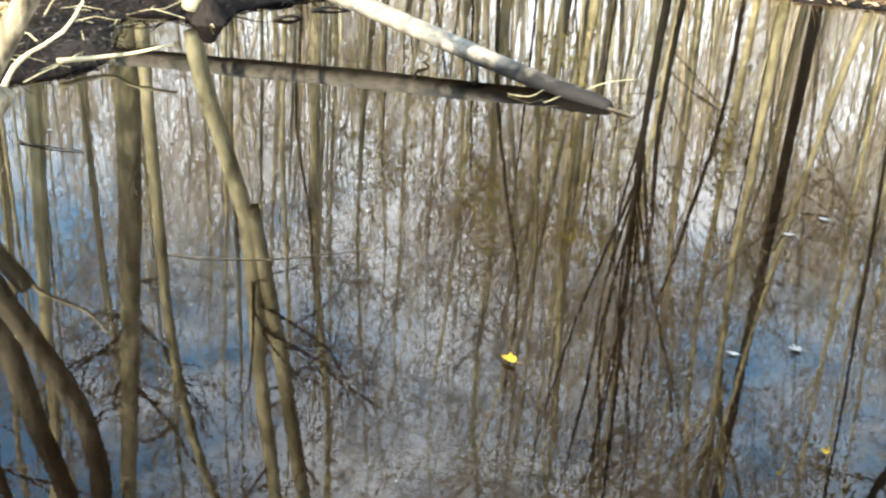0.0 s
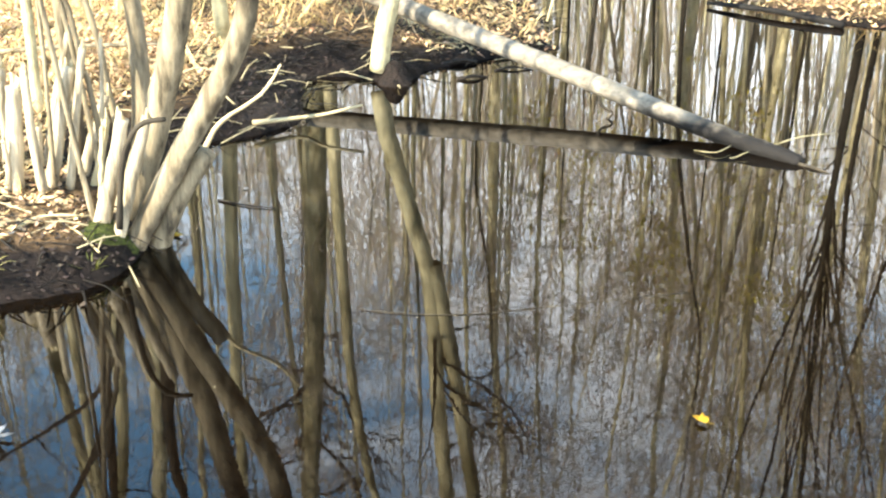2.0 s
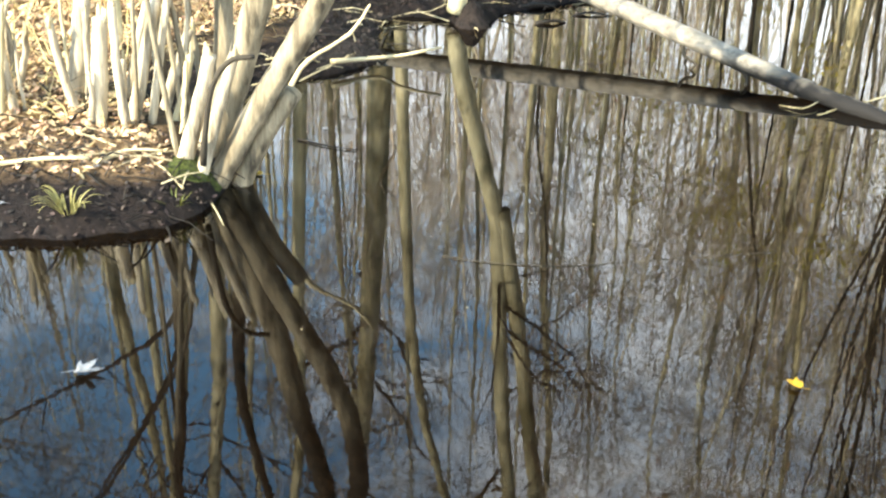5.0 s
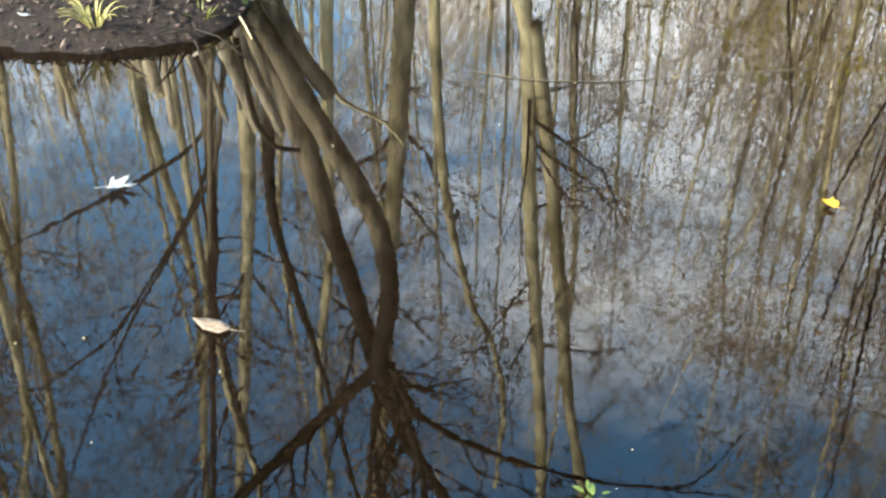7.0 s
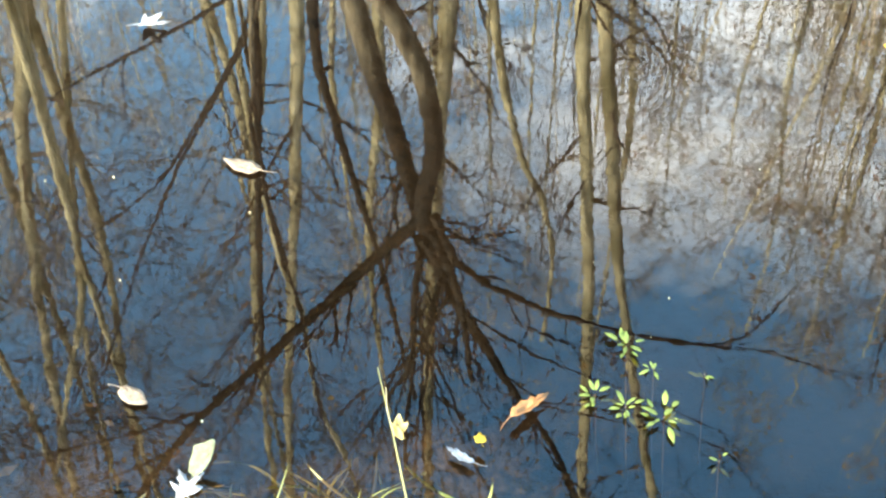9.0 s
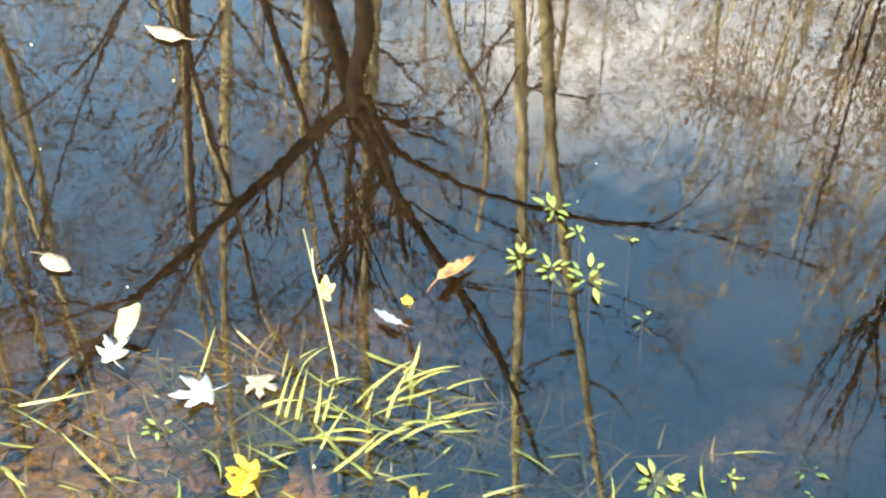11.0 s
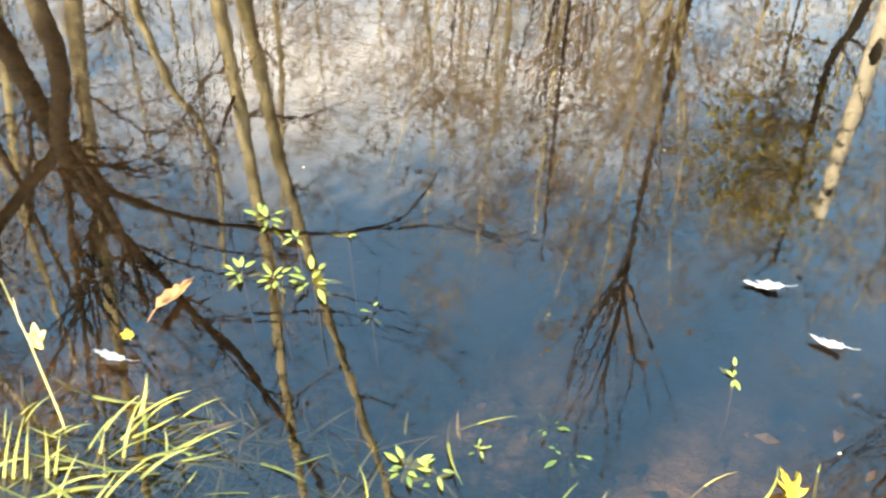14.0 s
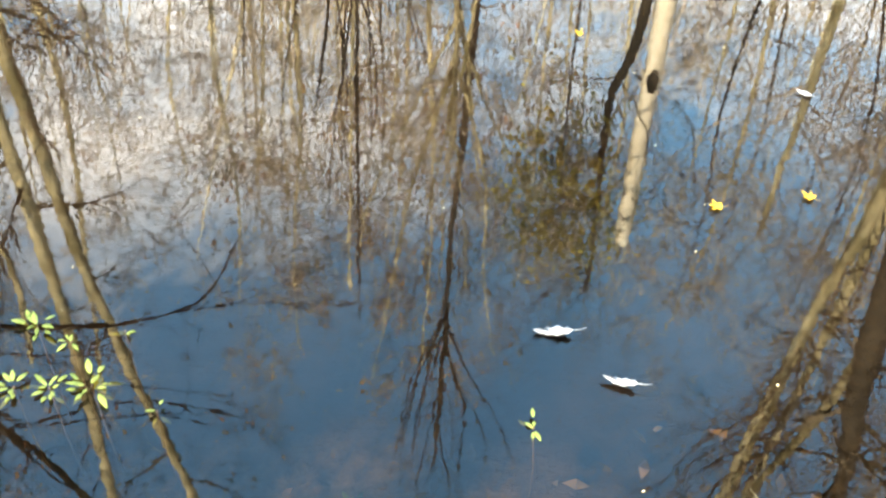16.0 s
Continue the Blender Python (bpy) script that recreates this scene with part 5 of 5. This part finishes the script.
leaf("white leaf caught at the mud's edge", -2.03, 2.89, 0.028, 80, OVAL, WHITE_LEAF, 0.3, max(ground_z(-2.03, 2.89), 0) + 0.008, 23)
leaf("bleached leaf at the water's edge", -1.53, 2.90, 0.022, 0, OVAL, TAN_LEAF, 0.3, 0.004, 24)
for k, (x, y, s, a) in enumerate(((-0.547, 0.89, 0.046, 100), (-0.552, 0.858, 0.044, 20), (-0.325, 0.89, 0.034, -30), (0.50, 0.965, 0.042, 20), (1.5, 2.9, 0.022, 40), (0.85, 2.2, 0.02, 10))):
    leaf("bright yellow lobed leaf floating", x, y, s, a, LOBED, YELLOW_LEAF, 0.35, 0.006, 30 + k, fold=0.35)

for k, (x, y, s, a) in enumerate(((-0.46, 0.885, 0.075, 40), (-0.37, 0.87, 0.07, 170), (-0.62, 0.87, 0.05, -60), (-0.25, 0.93, 0.045, 100), (0.34, 0.93, 0.045, 10))):
    leaf("large brown leaf sunk in the shallows", x, y, s, a, WIDE, SUNK_RED, 0.1, -0.02, 60 + k, name="leaf")
flecks = Build()
rg = random.Random(99)
for _ in range(50):
    x, y = rg.uniform(-1.4, 1.6), rg.uniform(0.9, 4.5)
    a, r = rg.uniform(0, 6.283), rg.uniform(0.0012, 0.0035)
    flecks.patch(Vector((x, y, 0.002)), Vector((math.cos(a), math.sin(a), 0.1)) * r, Vector((-math.sin(a), math.cos(a), 0.1)) * r, r * 0.5)
tagged(part("floating_flecks", flecks, STRAW, smooth=False), "tiny pale plant flecks floating on the water", "debris", kind="stuff")

# ---- water plants and grass in the shallows ----
def sprig(label, x, y, count, size, mat, seed, spread=0.03):
    """A rooted water plant whose leaf pairs lie at the surface."""
    rg = random.Random(seed)
    g = ground_z(x, y)
    root = thing("water_plant", (x, y, g), label, "plant", "water plants")
    b = Build()
    b.tube([(x + 0.02, y + 0.02, g - 0.01), (x + 0.01, y, g * 0.5), (x, y, 0.004)], [0.001, 0.001, 0.0008], 5)
    part("stem", b, SUNK, root)
    for k in range(count):
        a, d = rg.uniform(0, 6.283), rg.uniform(0.0, 0.75) * spread
        px, py = x + d * math.cos(a), y + d * math.sin(a)
        b = Build()
        s = size * rg.uniform(0.6, 1.15)
        out = Vector((math.cos(a), math.sin(a), rg.uniform(-0.15, 0.9))).normalized()
        acr = out.cross(Vector((0, 0, 1))).normalized()
        base = Vector((px, py, rg.uniform(-0.016, 0.010)))
        pts = [base + out * s * u + Vector((0, 0, -0.25 * s * u * u)) for u in (0, 0.25, 0.5, 0.75, 1.0)]
        b.ribbon(pts, [s * w for w in (0.06, 0.15, 0.17, 0.10, 0.005)], acr)
        part("leaf", b, mat, root)


for k, (x, y, c, s, sp) in enumerate(((-0.24, 1.49, 7, 0.032, 0.025), (-0.16, 1.355, 9, 0.036, 0.035), (-0.22, 1.36, 6, 0.03, 0.03), (-0.27, 1.37, 5, 0.028, 0.02), (-0.19, 1.45, 4, 0.025, 0.02), (-0.02, 1.01, 8, 0.036, 0.025),
                                    (0.02, 1.0, 5, 0.03, 0.02), (0.18, 1.08, 7, 0.03, 0.03), (0.20, 1.03, 6, 0.03, 0.03), (-0.11, 1.46, 2, 0.03, 0.01), (-0.07, 1.29, 2, 0.026, 0.01), (0.08, 1.04, 3, 0.018, 0.015), (0.46, 1.17, 4, 0.026, 0.02), (-0.7, 0.93, 4, 0.026, 0.02))):
    sprig("small yellow-green water plant with narrow leaves", x, y, int(c * 2.4), s * 0.72, GREEN_LEAF, 400 + k, sp)

HUSK = material("dry_husk", (0.22, 0.15, 0.04), (0.42, 0.34, 0.14), 40, 0.6, 0.2, 0.002, (1, 1, 1), 0.1, translucent=0.2)
seed_stalk = thing("seed_stalk", (-0.48, 1.07, -0.1), "tall dry grass stalk holding a caught pale leaf", "grass")
b = Build()
b.tube([(-0.47, 1.05, -0.1), (-0.485, 1.075, 0.02), (-0.53, 1.15, 0.09), (-0.565, 1.2, 0.16)], [0.0017, 0.0016, 0.0013, 0.0007], 6)
part("stalk", b, GRASS_TUFT, seed_stalk)
b = Build()
b.tube([(-0.525, 1.145, 0.085), (-0.54, 1.16, 0.12), (-0.545, 1.175, 0.15)], [0.001, 0.0009, 0.0005], 5)
part("awn", b, STRAW, seed_stalk)
for k, (x, y, a) in enumerate(((-0.53, 1.155, 60), (-0.515, 1.15, -60), (-0.525, 1.16, 0))):
    b = Build()
    rg = random.Random(k)
    p = Vector((x, y, 0.075))
    d = Vector((0.6 * math.sin(radians(a)), 0.2, 0.6)).normalized()
    b.ribbon([p, p + d * 0.010, p + d * 0.021, p + d * 0.032], [0.003, 0.008, 0.006, 0.001], Vector((math.cos(radians(a)), 0, 0.2)))
    part("husk", b, HUSK, seed_stalk)

BLADES = [(-0.52, 1.17, -0.36, 1.11, 0.01, 0.006), (-0.41, 1.14, -0.37, 1.04, 0.015, 0.007), (-0.41, 1.03, -0.29, 1.06, 0.012, 0.006), (-0.53, 0.95, -0.39, 0.97, 0.015, 0.007),
          (-0.28, 1.03, -0.15, 0.98, 0.01, 0.005), (-0.24, 1.0, -0.12, 1.03, 0.005, 0.004), (0.045, 1.1, 0.055, 0.97, 0.02, 0.004), (0.045, 1.075, 0.135, 1.085, 0.02, 0.003), (-0.56, 1.09, -0.52, 1.1, 0.03, 0.002), (-0.56, 1.04, -0.56, 1.09, 0.03, 0.002), (-0.68, 1.02, -0.67, 1.09, 0.05, 0.003)]
root = thing("grass_clump", (-0.45, 1.0, -0.08), "clump of long bright green grass bent over the shallow water", "grass")
for k, (x, y, u, v, z, w) in enumerate(BLADES):
    b = Build()
    blade(b, (x, y, -0.015), (u, v, z * 0.8), w * 0.5, random.Random(k), 0.05)
    part("blade", b, GRASS, root)
for k in range(5):
    b = Build()
    x = -0.55 + 0.013 * k
    blade(b, (x, 0.95, -0.08), (x + 0.02 + 0.006 * math.sin(k * 2.1), 1.03, 0.085 - 0.012 * abs(k - 1)), 0.003, random.Random(90 + k), 0.02)
    part("blade", b, GRASS, root)
rg = random.Random(71)
for k in range(46):
    b = Build()
    x, y = rg.gauss(-0.44, 0.065), rg.uniform(0.90, 1.09)
    a, s = rg.uniform(-0.5, 1.5), rg.uniform(0.05, 0.13)
    if k % 5 == 0:
        a += math.pi
    blade(b, (x, y, -0.03), (x + s * math.cos(a), y + 0.6 * s * math.sin(a), rg.uniform(0.004, 0.055)), rg.uniform(0.0016, 0.0034), rg, rg.uniform(0.0, 0.25))
    part("blade", b, GRASS, root)
rg = random.Random(55)
old, green = Build(), Build()
for k in range(1900):
    x, y = rg.gauss(-0.40, 0.17), rg.uniform(0.72, 1.10)
    if k % 4 == 0:
        x = rg.uniform(-1.2, 0.9)
        y = rg.uniform(0.6, 0.95)
    a, s = rg.uniform(0, 6.283), rg.uniform(0.04, 0.14)
    z = rg.uniform(-0.08, -0.012) if k % 4 else rg.uniform(-0.012, 0.012)
    blade(green if k % 5 < 3 else old, (x, y, z - 0.02), (x + s * math.cos(a), y + s * 0.7 * math.sin(a), z + rg.uniform(-0.01, 0.025)), rg.uniform(0.0009, 0.0028), rg, rg.uniform(-0.25, 0.35))
tagged(part("drowned_grass", old, GRASS_OLD), "tangled faded grass lying in the shallow water", "grass", kind="stuff")
tagged(part("drowned_grass", green, GRASS), "tangled green grass lying in the shallow water", "grass", kind="stuff")
